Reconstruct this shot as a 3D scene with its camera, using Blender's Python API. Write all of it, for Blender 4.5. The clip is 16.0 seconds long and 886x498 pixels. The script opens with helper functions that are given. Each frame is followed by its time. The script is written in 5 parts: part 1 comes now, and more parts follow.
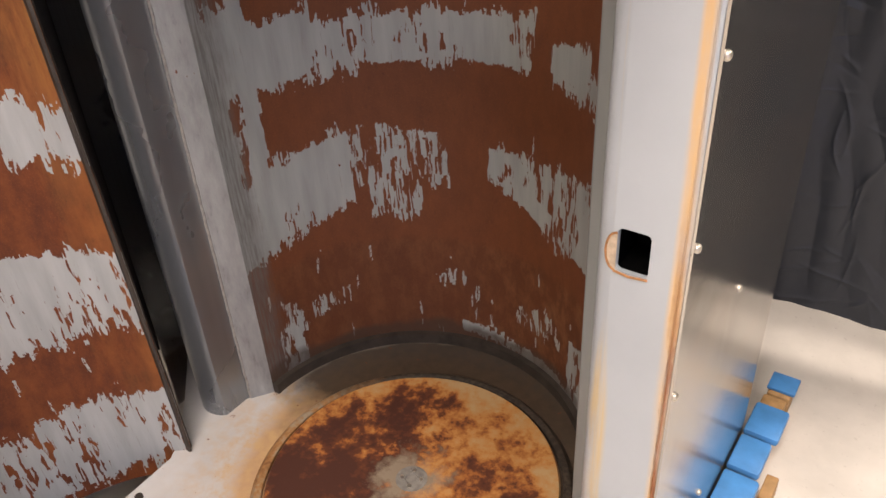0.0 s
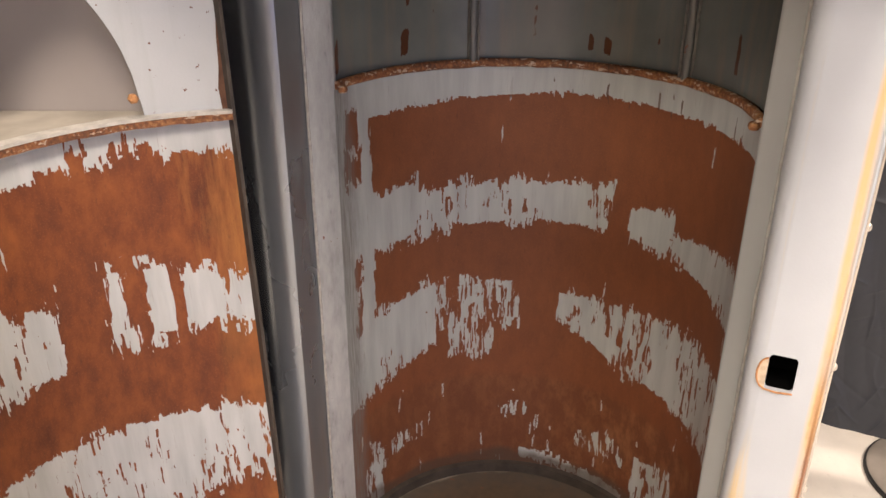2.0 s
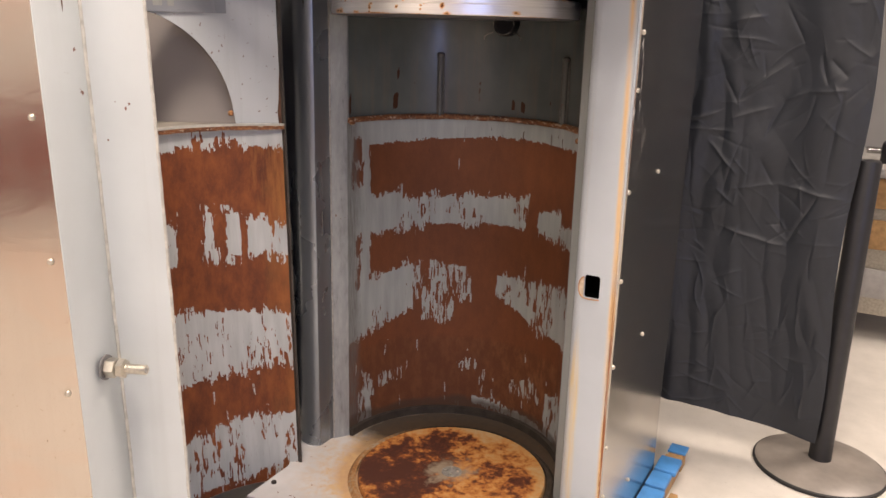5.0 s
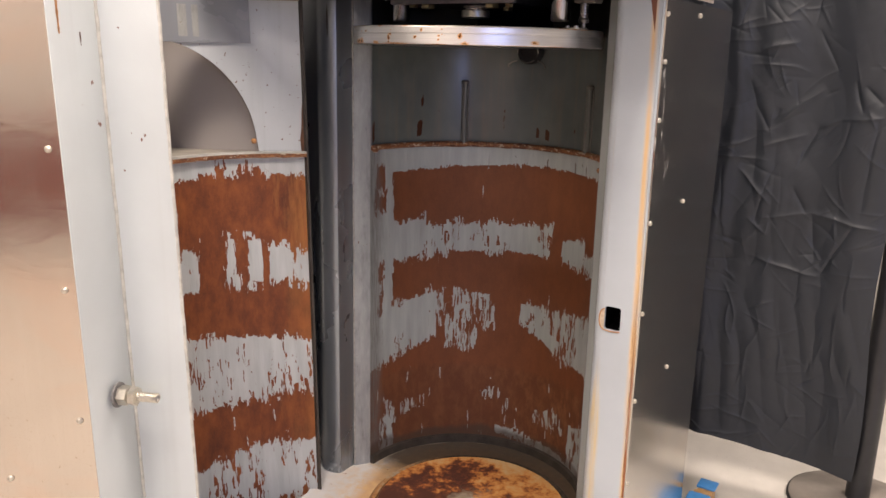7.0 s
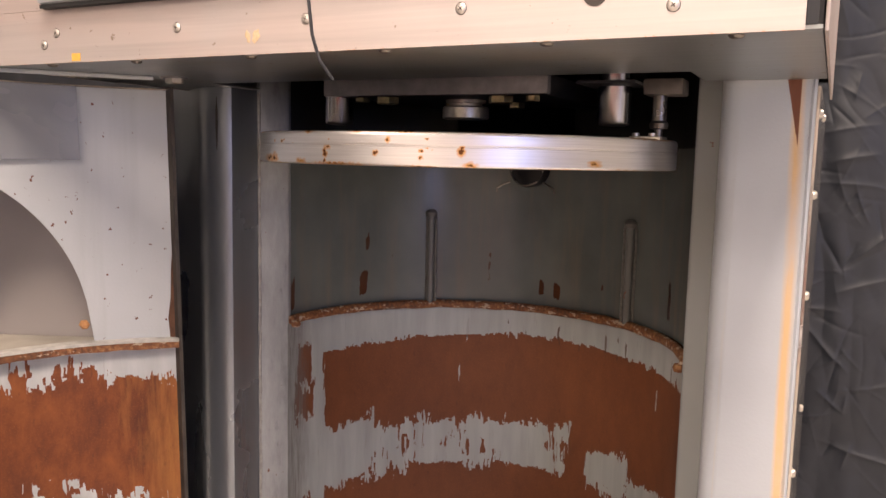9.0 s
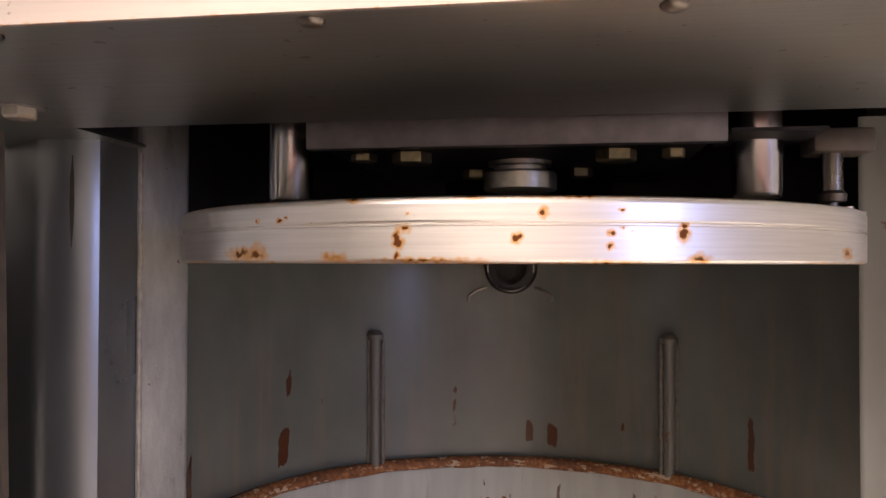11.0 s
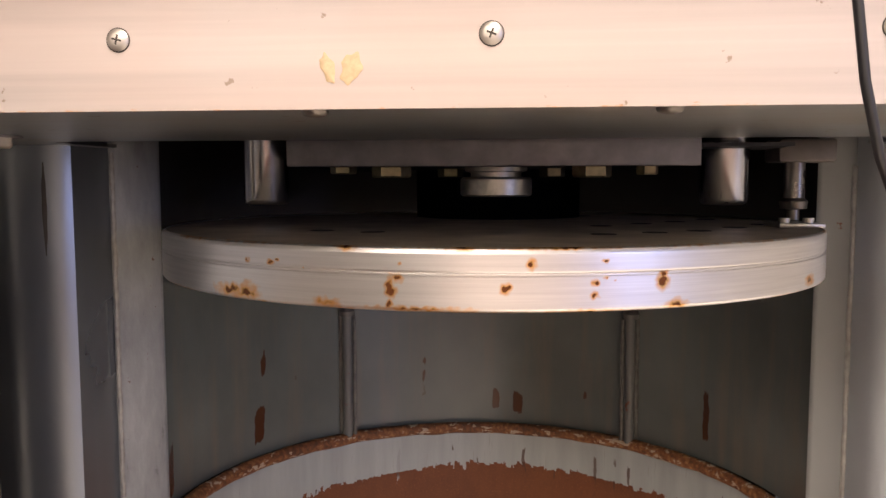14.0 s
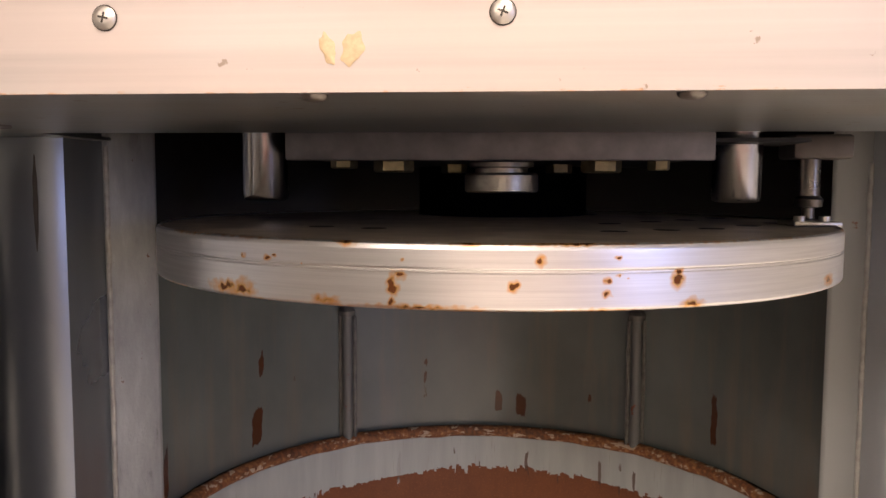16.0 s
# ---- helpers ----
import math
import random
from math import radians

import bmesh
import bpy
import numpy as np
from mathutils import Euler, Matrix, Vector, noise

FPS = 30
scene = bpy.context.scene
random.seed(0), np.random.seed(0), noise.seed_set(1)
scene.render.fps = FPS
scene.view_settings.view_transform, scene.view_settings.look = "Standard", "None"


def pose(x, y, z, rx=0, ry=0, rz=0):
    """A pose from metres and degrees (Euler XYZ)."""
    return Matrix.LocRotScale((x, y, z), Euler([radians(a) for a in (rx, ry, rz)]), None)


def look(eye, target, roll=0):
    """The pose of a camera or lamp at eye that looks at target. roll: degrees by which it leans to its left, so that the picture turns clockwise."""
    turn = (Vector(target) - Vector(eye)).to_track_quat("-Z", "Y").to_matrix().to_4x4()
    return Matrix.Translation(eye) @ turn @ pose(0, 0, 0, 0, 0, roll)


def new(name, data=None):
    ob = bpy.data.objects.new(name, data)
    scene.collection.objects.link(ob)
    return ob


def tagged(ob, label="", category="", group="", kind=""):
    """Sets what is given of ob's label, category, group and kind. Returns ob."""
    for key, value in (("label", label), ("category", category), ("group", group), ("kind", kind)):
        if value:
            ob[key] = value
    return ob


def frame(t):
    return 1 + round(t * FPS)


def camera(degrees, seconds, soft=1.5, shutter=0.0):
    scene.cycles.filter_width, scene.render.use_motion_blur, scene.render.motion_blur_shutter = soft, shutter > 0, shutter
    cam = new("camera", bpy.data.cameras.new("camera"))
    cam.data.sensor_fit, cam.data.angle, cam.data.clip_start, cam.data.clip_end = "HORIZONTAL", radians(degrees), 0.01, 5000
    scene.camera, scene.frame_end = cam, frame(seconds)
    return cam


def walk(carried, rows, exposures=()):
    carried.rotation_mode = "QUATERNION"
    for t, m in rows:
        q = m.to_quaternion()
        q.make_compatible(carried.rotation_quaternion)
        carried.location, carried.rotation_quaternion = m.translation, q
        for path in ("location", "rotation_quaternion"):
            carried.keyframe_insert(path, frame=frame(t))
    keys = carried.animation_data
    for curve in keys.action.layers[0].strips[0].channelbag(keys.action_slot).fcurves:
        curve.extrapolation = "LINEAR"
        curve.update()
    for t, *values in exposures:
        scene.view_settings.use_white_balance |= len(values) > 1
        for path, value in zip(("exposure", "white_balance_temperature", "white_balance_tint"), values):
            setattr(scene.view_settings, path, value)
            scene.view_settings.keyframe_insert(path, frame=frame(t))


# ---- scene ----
cam = camera(58.5, 16.0)
PATH = [
    (0, (0.599, -0.646, 1.224), (-0.387, 0.689, 0.109), -3.5),
    (0.5, (0.552, -0.74, 1.286), (-0.506, 0.615, 0.264), -3.8),
    (1, (0.448, -0.875, 1.311), (-0.481, 0.641, 0.394), -3.1),
    (1.5, (0.361, -0.993, 1.346), (-0.439, 0.626, 0.487), -1.6),
    (2, (0.309, -0.987, 1.341), (-0.425, 0.679, 0.512), 0.2),
    (2.5, (0.31, -1.023, 1.344), (-0.377, 0.688, 0.569), 0.6),
    (3, (0.443, -1.203, 1.325), (-0.328, 0.521, 0.667), 0.5),
    (3.5, (0.592, -1.424, 1.325), (-0.308, 0.266, 0.747), 1.3),
    (4, (0.7, -1.56, 1.311), (-0.194, 0.151, 0.787), 1.9),
    (4.2, (0.754, -1.595, 1.294), (-0.144, 0.117, 0.782), 1.8),
    (6.3, (0.925, -1.6, 1.291), (-0.1, 0.02, 0.719), 1.2),
    (6.5, (0.924, -1.588, 1.3), (-0.107, 0.037, 0.755), 1.2),
    (7, (0.917, -1.562, 1.308), (-0.122, 0.077, 0.826), 1.3),
    (7.5, (0.906, -1.534, 1.314), (-0.135, 0.122, 0.898), 1.3),
    (8, (0.775, -1.404, 1.322), (-0.256, 0.272, 0.96), 1.5),
    (8.5, (0.569, -1.189, 1.333), (-0.395, 0.537, 1.035), 1.0),
    (9, (0.441, -0.967, 1.335), (-0.432, 0.817, 1.1), 1.3),
    (9.5, (0.339, -0.803, 1.324), (-0.45, 1.03, 1.193), 1.8),
    (10, (0.192, -0.717, 1.321), (-0.437, 1.182, 1.307), 0.6),
    (10.2, (0.133, -0.694, 1.319), (-0.41, 1.231, 1.35), 0.4),
    (12.3, (-0.003, -0.663, 1.365), (-0.167, 1.33, 1.37), 0.2),
    (12.5, (-0.003, -0.669, 1.378), (-0.163, 1.324, 1.346), 0.0),
    (13, (0.005, -0.69, 1.408), (-0.159, 1.3, 1.3), -0.2),
    (13.5, (0.009, -0.694, 1.404), (-0.16, 1.293, 1.253), -0.2),
    (14, (0.009, -0.685, 1.396), (-0.167, 1.3, 1.227), -0.1),
    (14.5, (0.008, -0.673, 1.393), (-0.17, 1.312, 1.222), 0.0),
    (15, (0.006, -0.668, 1.389), (-0.172, 1.317, 1.219), 0.2),
    (15.5, (0.006, -0.666, 1.388), (-0.174, 1.319, 1.221), 0.2),
    (16, (0.005, -0.665, 1.391), (-0.173, 1.32, 1.226), 0.2),
]
walk(cam, [(t, look(eye, target, roll)) for t, eye, target, roll in PATH],
     exposures=[(0, -0.25, 6300, 10), (1.5, 0.20, 6550, 10), (2.5, 0.20, 6550, 11), (3.5, -0.06, 6500, 13), (4.2, -0.33, 6500, 12), (6.5, -0.26, 6250, 10), (8, -0.18, 6350, 10), (9, -0.04, 6650, 15),
                (10.2, 0.06, 6650, 15), (12.5, -0.03, 6550, 12), (16, -0.03, 6600, 12)])

# ---- world and lights ----
world = bpy.data.worlds.new("hall")
world.use_nodes = True
world.node_tree.nodes["Background"].inputs[0].default_value = (0.9, 0.95, 1.0, 1)
world.node_tree.nodes["Background"].inputs[1].default_value = 0.15
scene.world = world
CEIL = 3.4
WARM = (1.0, 0.85, 0.735)
# Unseen lamps at assumed places; the last one is added fill from the left.
LAMPS = [(0.60, -1.55, WARM, 145), (2.5, -0.5, WARM, 45), (0.3, -3.9, WARM, 65), (2.3, 1.9, WARM, 165), (2.4, -4.0, WARM, 22), (-1.8, -4.1, WARM, 120)]
for lx, ly, lc, lp in LAMPS:
    la = bpy.data.lights.new("ceiling_lamp", "AREA")
    la.shape, la.size, la.size_y, la.energy, la.color = "RECTANGLE", 0.60, 1.40, lp, lc
    lo = new("ceiling_lamp", la)
    lo.matrix_world = pose(lx, ly, CEIL - 0.075)
day = bpy.data.lights.new("window_daylight", "AREA")
day.shape, day.size, day.size_y, day.energy, day.color = "RECTANGLE", 1.5, 1.3, 76, (0.44, 0.53, 1.0)
new("window_daylight", day).matrix_world = pose(5.0, -4.92, 1.90, 90, 0, 0)


# ---- materials ----
def material(name):
    m = bpy.data.materials.new(name)
    m.use_nodes = True
    return m, m.node_tree, m.node_tree.nodes["Principled BSDF"]


def node(nt, kind, **props):
    n = nt.nodes.new(kind)
    for key, value in props.items():
        if key == "operation":
            n.operation = value
        elif key == "data_type":
            n.data_type = value
        elif key == "attribute_name":
            n.attribute_name = value
        elif key == "blend_type":
            n.blend_type = value
    return n


def plug(nt, sock, value):
    if isinstance(value, bpy.types.NodeSocket):
        nt.links.new(value, sock)
    elif isinstance(value, (tuple, list)) and len(value) == 3 and sock.type == "RGBA":
        sock.default_value = (*value, 1)
    else:
        sock.default_value = value


def coords(nt, which="Object", scale=(1, 1, 1)):
    tc = node(nt, "ShaderNodeTexCoord")
    mp = node(nt, "ShaderNodeMapping")
    nt.links.new(tc.outputs[which], mp.inputs["Vector"])
    mp.inputs["Scale"].default_value = scale
    return mp.outputs["Vector"]


def grain(nt, vec, scale, detail=4.0, rough=0.55, warp=0.0):
    n = node(nt, "ShaderNodeTexNoise")
    nt.links.new(vec, n.inputs["Vector"])
    n.inputs["Scale"].default_value, n.inputs["Detail"].default_value = scale, detail
    n.inputs["Roughness"].default_value, n.inputs["Distortion"].default_value = rough, warp
    return n.outputs["Fac"]


def cells(nt, vec, scale):
    """Random value for each upright block of an irregular grid, for torn and notched edges."""
    n = node(nt, "ShaderNodeTexVoronoi")
    n.distance = "CHEBYCHEV"
    nt.links.new(vec, n.inputs["Vector"])
    n.inputs["Scale"].default_value = scale
    s = node(nt, "ShaderNodeSeparateXYZ")
    nt.links.new(n.outputs["Color"], s.inputs[0])
    return s.outputs[0], s.outputs[1]


def calc(nt, op, a, b=0.0, c=None):
    n = node(nt, "ShaderNodeMath", operation=op)
    plug(nt, n.inputs[0], a)
    plug(nt, n.inputs[1], b)
    if c is not None:
        plug(nt, n.inputs[2], c)
    return n.outputs[0]


def step(nt, value, lo, hi):
    n = node(nt, "ShaderNodeMapRange")
    n.clamp = True
    plug(nt, n.inputs["Value"], value)
    n.inputs["From Min"].default_value, n.inputs["From Max"].default_value = lo, hi
    return n.outputs["Result"]


def blend(nt, fac, a, b, how="MIX"):
    n = node(nt, "ShaderNodeMix", data_type="RGBA", blend_type=how)
    plug(nt, n.inputs[0], fac)
    plug(nt, n.inputs[6], a)
    plug(nt, n.inputs[7], b)
    return n.outputs[2]


def ramp(nt, fac, *stops):
    n = node(nt, "ShaderNodeValToRGB")
    nt.links.new(fac, n.inputs[0])
    e = n.color_ramp.elements
    while len(e) < len(stops):
        e.new(0.5)
    for el, (p, c) in zip(e, stops):
        el.position, el.color = p, (*c, 1)
    return n.outputs[0]


def bump(nt, bsdf, height, strength=0.3, distance=0.002):
    n = node(nt, "ShaderNodeBump")
    nt.links.new(height, n.inputs["Height"])
    n.inputs["Strength"].default_value, n.inputs["Distance"].default_value = strength, distance
    nt.links.new(n.outputs[0], bsdf.inputs["Normal"])


def axis(nt, i, which="Object"):
    s = node(nt, "ShaderNodeSeparateXYZ")
    nt.links.new(coords(nt, which), s.inputs[0])
    return s.outputs[i]


RUST_DARK, RUST_MID, RUST_HOT = (0.055, 0.016, 0.008), (0.14, 0.042, 0.017), (0.30, 0.11, 0.030)


def painted(name, col, chips=0.70, rough=0.42, dirt=0.25, metal=0.0, fleck=38.0):
    m, nt, b = material(name)
    v = coords(nt)
    big, small = grain(nt, v, 3.0, 5), grain(nt, v, fleck, 5)
    runs = grain(nt, coords(nt, scale=(26, 26, 1.4)), 1.0, 4)
    c = blend(nt, step(nt, big, 0.35, 0.7), col, tuple(k * 0.86 for k in col))
    c = blend(nt, calc(nt, "MULTIPLY", step(nt, runs, 0.55, 0.8), dirt), c, (0.20, 0.19, 0.16))
    chip = step(nt, calc(nt, "ADD", small, calc(nt, "MULTIPLY", big, 0.35)), chips + 0.17, chips + 0.185)
    c = blend(nt, chip, c, RUST_MID)
    plug(nt, b.inputs["Base Color"], c)
    plug(nt, b.inputs["Roughness"], calc(nt, "ADD", calc(nt, "MULTIPLY", big, 0.25), rough - 0.12))
    plug(nt, b.inputs["Metallic"], calc(nt, "MULTIPLY", calc(nt, "SUBTRACT", 1.0, chip), metal))
    bump(nt, b, calc(nt, "ADD", grain(nt, v, 260.0, 2), calc(nt, "MULTIPLY", chip, -1.0)), 0.12 - 0.09 * metal, 0.001)
    return m


def edge_rusted(name, col):
    """Grey enamel of the door post, with runs of rust down its outer edge and a yellow stain inside."""
    m, nt, b = material(name)
    v = coords(nt)
    big, runs = grain(nt, v, 4.0, 5), grain(nt, coords(nt, scale=(60, 60, 3.0)), 1.0, 5, 0.65)
    fine = grain(nt, v, 60.0, 5)
    c = blend(nt, step(nt, big, 0.35, 0.7), col, tuple(k * 0.88 for k in col))
    z = axis(nt, 2)
    x = axis(nt, 0)
    low, deep = step(nt, z, 1.15, 0.55), step(nt, z, 0.84, 0.58)
    wave = calc(nt, "MULTIPLY", calc(nt, "SUBTRACT", runs, 0.5), 0.012)
    line = calc(nt, "ADD", 0.4008, calc(nt, "MULTIPLY", calc(nt, "SUBTRACT", 1.40, z), 0.0165))
    off = calc(nt, "ABSOLUTE", calc(nt, "SUBTRACT", calc(nt, "ADD", x, wave), line))
    halo = step(nt, calc(nt, "SUBTRACT", off, calc(nt, "MULTIPLY", low, 0.004)), 0.0080, 0.0015)
    patch = calc(nt, "ADD", calc(nt, "MULTIPLY", step(nt, grain(nt, coords(nt, scale=(20, 20, 5.0)), 1.0, 4, 0.6), 0.34, 0.58), 0.62), 0.14)
    c = blend(nt, calc(nt, "MULTIPLY", halo, patch), c, (0.72, 0.44, 0.15))
    core = step(nt, calc(nt, "ADD", calc(nt, "ABSOLUTE", calc(nt, "SUBTRACT", calc(nt, "ADD", x, wave), calc(nt, "ADD", line, 0.001))), calc(nt, "MULTIPLY", calc(nt, "SUBTRACT", fine, 0.5), 0.006)), 0.0065, 0.0025)
    c = blend(nt, calc(nt, "MULTIPLY", calc(nt, "MULTIPLY", core, step(nt, runs, 0.26, 0.46)), calc(nt, "ADD", calc(nt, "MULTIPLY", deep, 0.90), 0.06)), c, (0.25, 0.080, 0.020))
    stain = calc(nt, "SUBTRACT", step(nt, z, 0.70, 0.52), calc(nt, "MULTIPLY", calc(nt, "ABSOLUTE", calc(nt, "SUBTRACT", calc(nt, "ADD", x, calc(nt, "MULTIPLY", runs, 0.016)), 0.346)), 75.0))
    c = blend(nt, calc(nt, "MULTIPLY", calc(nt, "MULTIPLY", step(nt, stain, -0.1, 0.35), step(nt, runs, 0.42, 0.60)), 0.75), c, (0.58, 0.43, 0.19))
    peel = calc(nt, "MULTIPLY", step(nt, x, 0.4030, 0.4020), step(nt, calc(nt, "SUBTRACT", calc(nt, "ADD", x, calc(nt, "MULTIPLY", fine, 0.003)), calc(nt, "SUBTRACT", 0.4040, calc(nt, "MULTIPLY", calc(nt, "SUBTRACT", z, 1.352), 0.2))), 0.0, 0.0008))
    peel = calc(nt, "MULTIPLY", peel, step(nt, z, 1.350, 1.353))
    c = blend(nt, peel, c, RUST_MID)
    plug(nt, b.inputs["Base Color"], c)
    plug(nt, b.inputs["Roughness"], 0.42)
    bump(nt, b, calc(nt, "ADD", grain(nt, v, 240.0, 2), calc(nt, "MULTIPLY", core, fine)), 0.18, 0.0012)
    return m


def flaking(name, hot, coat_col, ragged=1.0):
    """Rusted sheet with remains of grey coating; the coating's outline is the float attribute "coat" on the mesh."""
    m, nt, b = material(name)
    at = node(nt, "ShaderNodeAttribute", attribute_name="coat")
    uv = coords(nt, "UV", (1, 1, 1))
    run = grain(nt, coords(nt, "UV", (24, 3.5, 1)), 1.0, 6, 0.7)
    streak = grain(nt, coords(nt, "UV", (230, 15, 1)), 1.0, 4, 0.68)
    fine = grain(nt, coords(nt, "UV", (420, 110, 1)), 1.0, 4, 0.65)
    wide = grain(nt, coords(nt, "UV", (9, 6, 1)), 1.0, 4)
    bend = calc(nt, "MULTIPLY", calc(nt, "SUBTRACT", grain(nt, coords(nt, "UV", (60, 30, 1)), 1.0, 3), 0.5), 0.006)
    shift = node(nt, "ShaderNodeCombineXYZ")
    plug(nt, shift.inputs[0], calc(nt, "ADD", axis(nt, 0, "UV"), bend))
    plug(nt, shift.inputs[1], calc(nt, "MULTIPLY", calc(nt, "ADD", axis(nt, 1, "UV"), bend), 0.24))
    block, other = cells(nt, shift.outputs[0], 105.0)
    thin = node(nt, "ShaderNodeCombineXYZ")
    plug(nt, thin.inputs[0], calc(nt, "ADD", axis(nt, 0, "UV"), bend))
    plug(nt, thin.inputs[1], calc(nt, "MULTIPLY", calc(nt, "ADD", axis(nt, 1, "UV"), bend), 0.13))
    sliver, fleck = cells(nt, thin.outputs[0], 270.0)
    patchy = calc(nt, "ADD", calc(nt, "MULTIPLY", step(nt, grain(nt, coords(nt, "UV", (11, 7, 1)), 1.0, 3), 0.42, 0.62), 0.85), 0.15)
    tear = calc(nt, "ADD", calc(nt, "MULTIPLY", calc(nt, "SUBTRACT", block, 0.5), 0.046), calc(nt, "MULTIPLY", calc(nt, "SUBTRACT", sliver, 0.5), 0.032))
    d = calc(nt, "ADD", at.outputs["Fac"], calc(nt, "MULTIPLY", calc(nt, "MULTIPLY", tear, patchy), ragged))
    d = calc(nt, "ADD", d, calc(nt, "MULTIPLY", calc(nt, "SUBTRACT", fine, 0.5), 0.006))
    low = step(nt, axis(nt, 1, "UV"), 0.44, 0.22)
    stray = calc(nt, "MULTIPLY", step(nt, calc(nt, "ADD", fleck, calc(nt, "MULTIPLY", low, 0.016)), 0.998, 0.999), step(nt, fine, 0.42, 0.46))
    d = calc(nt, "MAXIMUM", d, calc(nt, "SUBTRACT", calc(nt, "MULTIPLY", stray, 0.02), 0.01))
    keep = step(nt, d, 0.0, 0.0012)
    soft = grain(nt, coords(nt, "UV", (34, 16, 1)), 1.0, 6, 0.68)
    f = calc(nt, "ADD", calc(nt, "MULTIPLY", wide, 0.45), calc(nt, "MULTIPLY", soft, 0.55))
    if hot:
        rust = ramp(nt, f, (0.36, (0.080, 0.0195, 0.006)), (0.50, (0.155, 0.039, 0.0085)), (0.64, (0.235, 0.070, 0.0145)))
        edge = step(nt, calc(nt, "ADD", axis(nt, 0, "UV"), calc(nt, "MULTIPLY", calc(nt, "SUBTRACT", run, 0.5), 0.26)), -0.385, -0.45)
        rust = blend(nt, calc(nt, "MULTIPLY", edge, calc(nt, "ADD", calc(nt, "MULTIPLY", step(nt, axis(nt, 1, "UV"), 0.70, 0.95), 0.50), 0.25)), rust, (0.42, 0.175, 0.042))
    else:
        rust = ramp(nt, f, (0.34, (0.116, 0.036, 0.0118)), (0.50, (0.142, 0.0445, 0.0140)), (0.66, (0.170, 0.056, 0.0172)))
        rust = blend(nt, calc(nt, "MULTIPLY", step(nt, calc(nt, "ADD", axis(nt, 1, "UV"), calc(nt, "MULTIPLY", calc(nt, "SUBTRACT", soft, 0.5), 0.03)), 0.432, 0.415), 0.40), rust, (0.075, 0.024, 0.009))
        foot = step(nt, calc(nt, "ADD", axis(nt, 1, "UV"), calc(nt, "MULTIPLY", calc(nt, "SUBTRACT", soft, 0.5), 0.02)), 0.430, 0.418)
        rust = blend(nt, calc(nt, "MULTIPLY", foot, calc(nt, "MULTIPLY", step(nt, soft, 0.46, 0.66), calc(nt, "ADD", calc(nt, "MULTIPLY", step(nt, axis(nt, 0, "UV"), -0.1, 0.15), 0.5), 0.35))), rust, (0.20, 0.088, 0.034))
    rust = blend(nt, calc(nt, "MULTIPLY", step(nt, grain(nt, uv, 420.0, 3), 0.55, 0.75), 0.35), rust, RUST_HOT)
    rust = blend(nt, calc(nt, "MULTIPLY", step(nt, grain(nt, coords(nt, "UV", (200, 60, 1)), 1.0, 4, 0.7), 0.60, 0.70), 0.35), rust, RUST_DARK)
    tone = grain(nt, coords(nt, "UV", (40, 5, 1)), 1.0, 5)
    grey = blend(nt, step(nt, tone, 0.35, 0.7), coat_col, tuple(k * 0.78 for k in coat_col))
    grey = blend(nt, calc(nt, "MULTIPLY", step(nt, streak, 0.62, 0.72), 0.45), grey, (0.20, 0.17, 0.13))
    c = blend(nt, keep, rust, grey)
    if not hot:
        tick = calc(nt, "MULTIPLY", step(nt, fleck, 0.985, 0.988), calc(nt, "MULTIPLY", step(nt, axis(nt, 1, "UV"), 1.000, 1.006), step(nt, axis(nt, 1, "UV"), 1.044, 1.038)))
        c = blend(nt, calc(nt, "MULTIPLY", tick, 0.85), c, (0.07, 0.030, 0.016))
        side = step(nt, calc(nt, "ADD", axis(nt, 0, "UV"), calc(nt, "MULTIPLY", calc(nt, "SUBTRACT", soft, 0.5), 0.05)), -0.435, -0.462)
        c = blend(nt, calc(nt, "MULTIPLY", side, calc(nt, "ADD", calc(nt, "MULTIPLY", step(nt, streak, 0.4, 0.6), 0.45), 0.35)), c, (0.13, 0.13, 0.125))
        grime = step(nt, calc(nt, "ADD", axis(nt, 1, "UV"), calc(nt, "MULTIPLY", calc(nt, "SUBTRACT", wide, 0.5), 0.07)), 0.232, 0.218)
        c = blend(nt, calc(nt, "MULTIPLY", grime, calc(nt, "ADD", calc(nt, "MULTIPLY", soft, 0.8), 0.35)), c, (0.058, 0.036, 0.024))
    plug(nt, b.inputs["Base Color"], c)
    plug(nt, b.inputs["Roughness"], calc(nt, "ADD", calc(nt, "MULTIPLY", keep, -0.22), 0.72))
    bump(nt, b, calc(nt, "ADD", keep, calc(nt, "MULTIPLY", grain(nt, uv, 700.0, 3), 0.35)), 0.35, 0.0012)
    return m


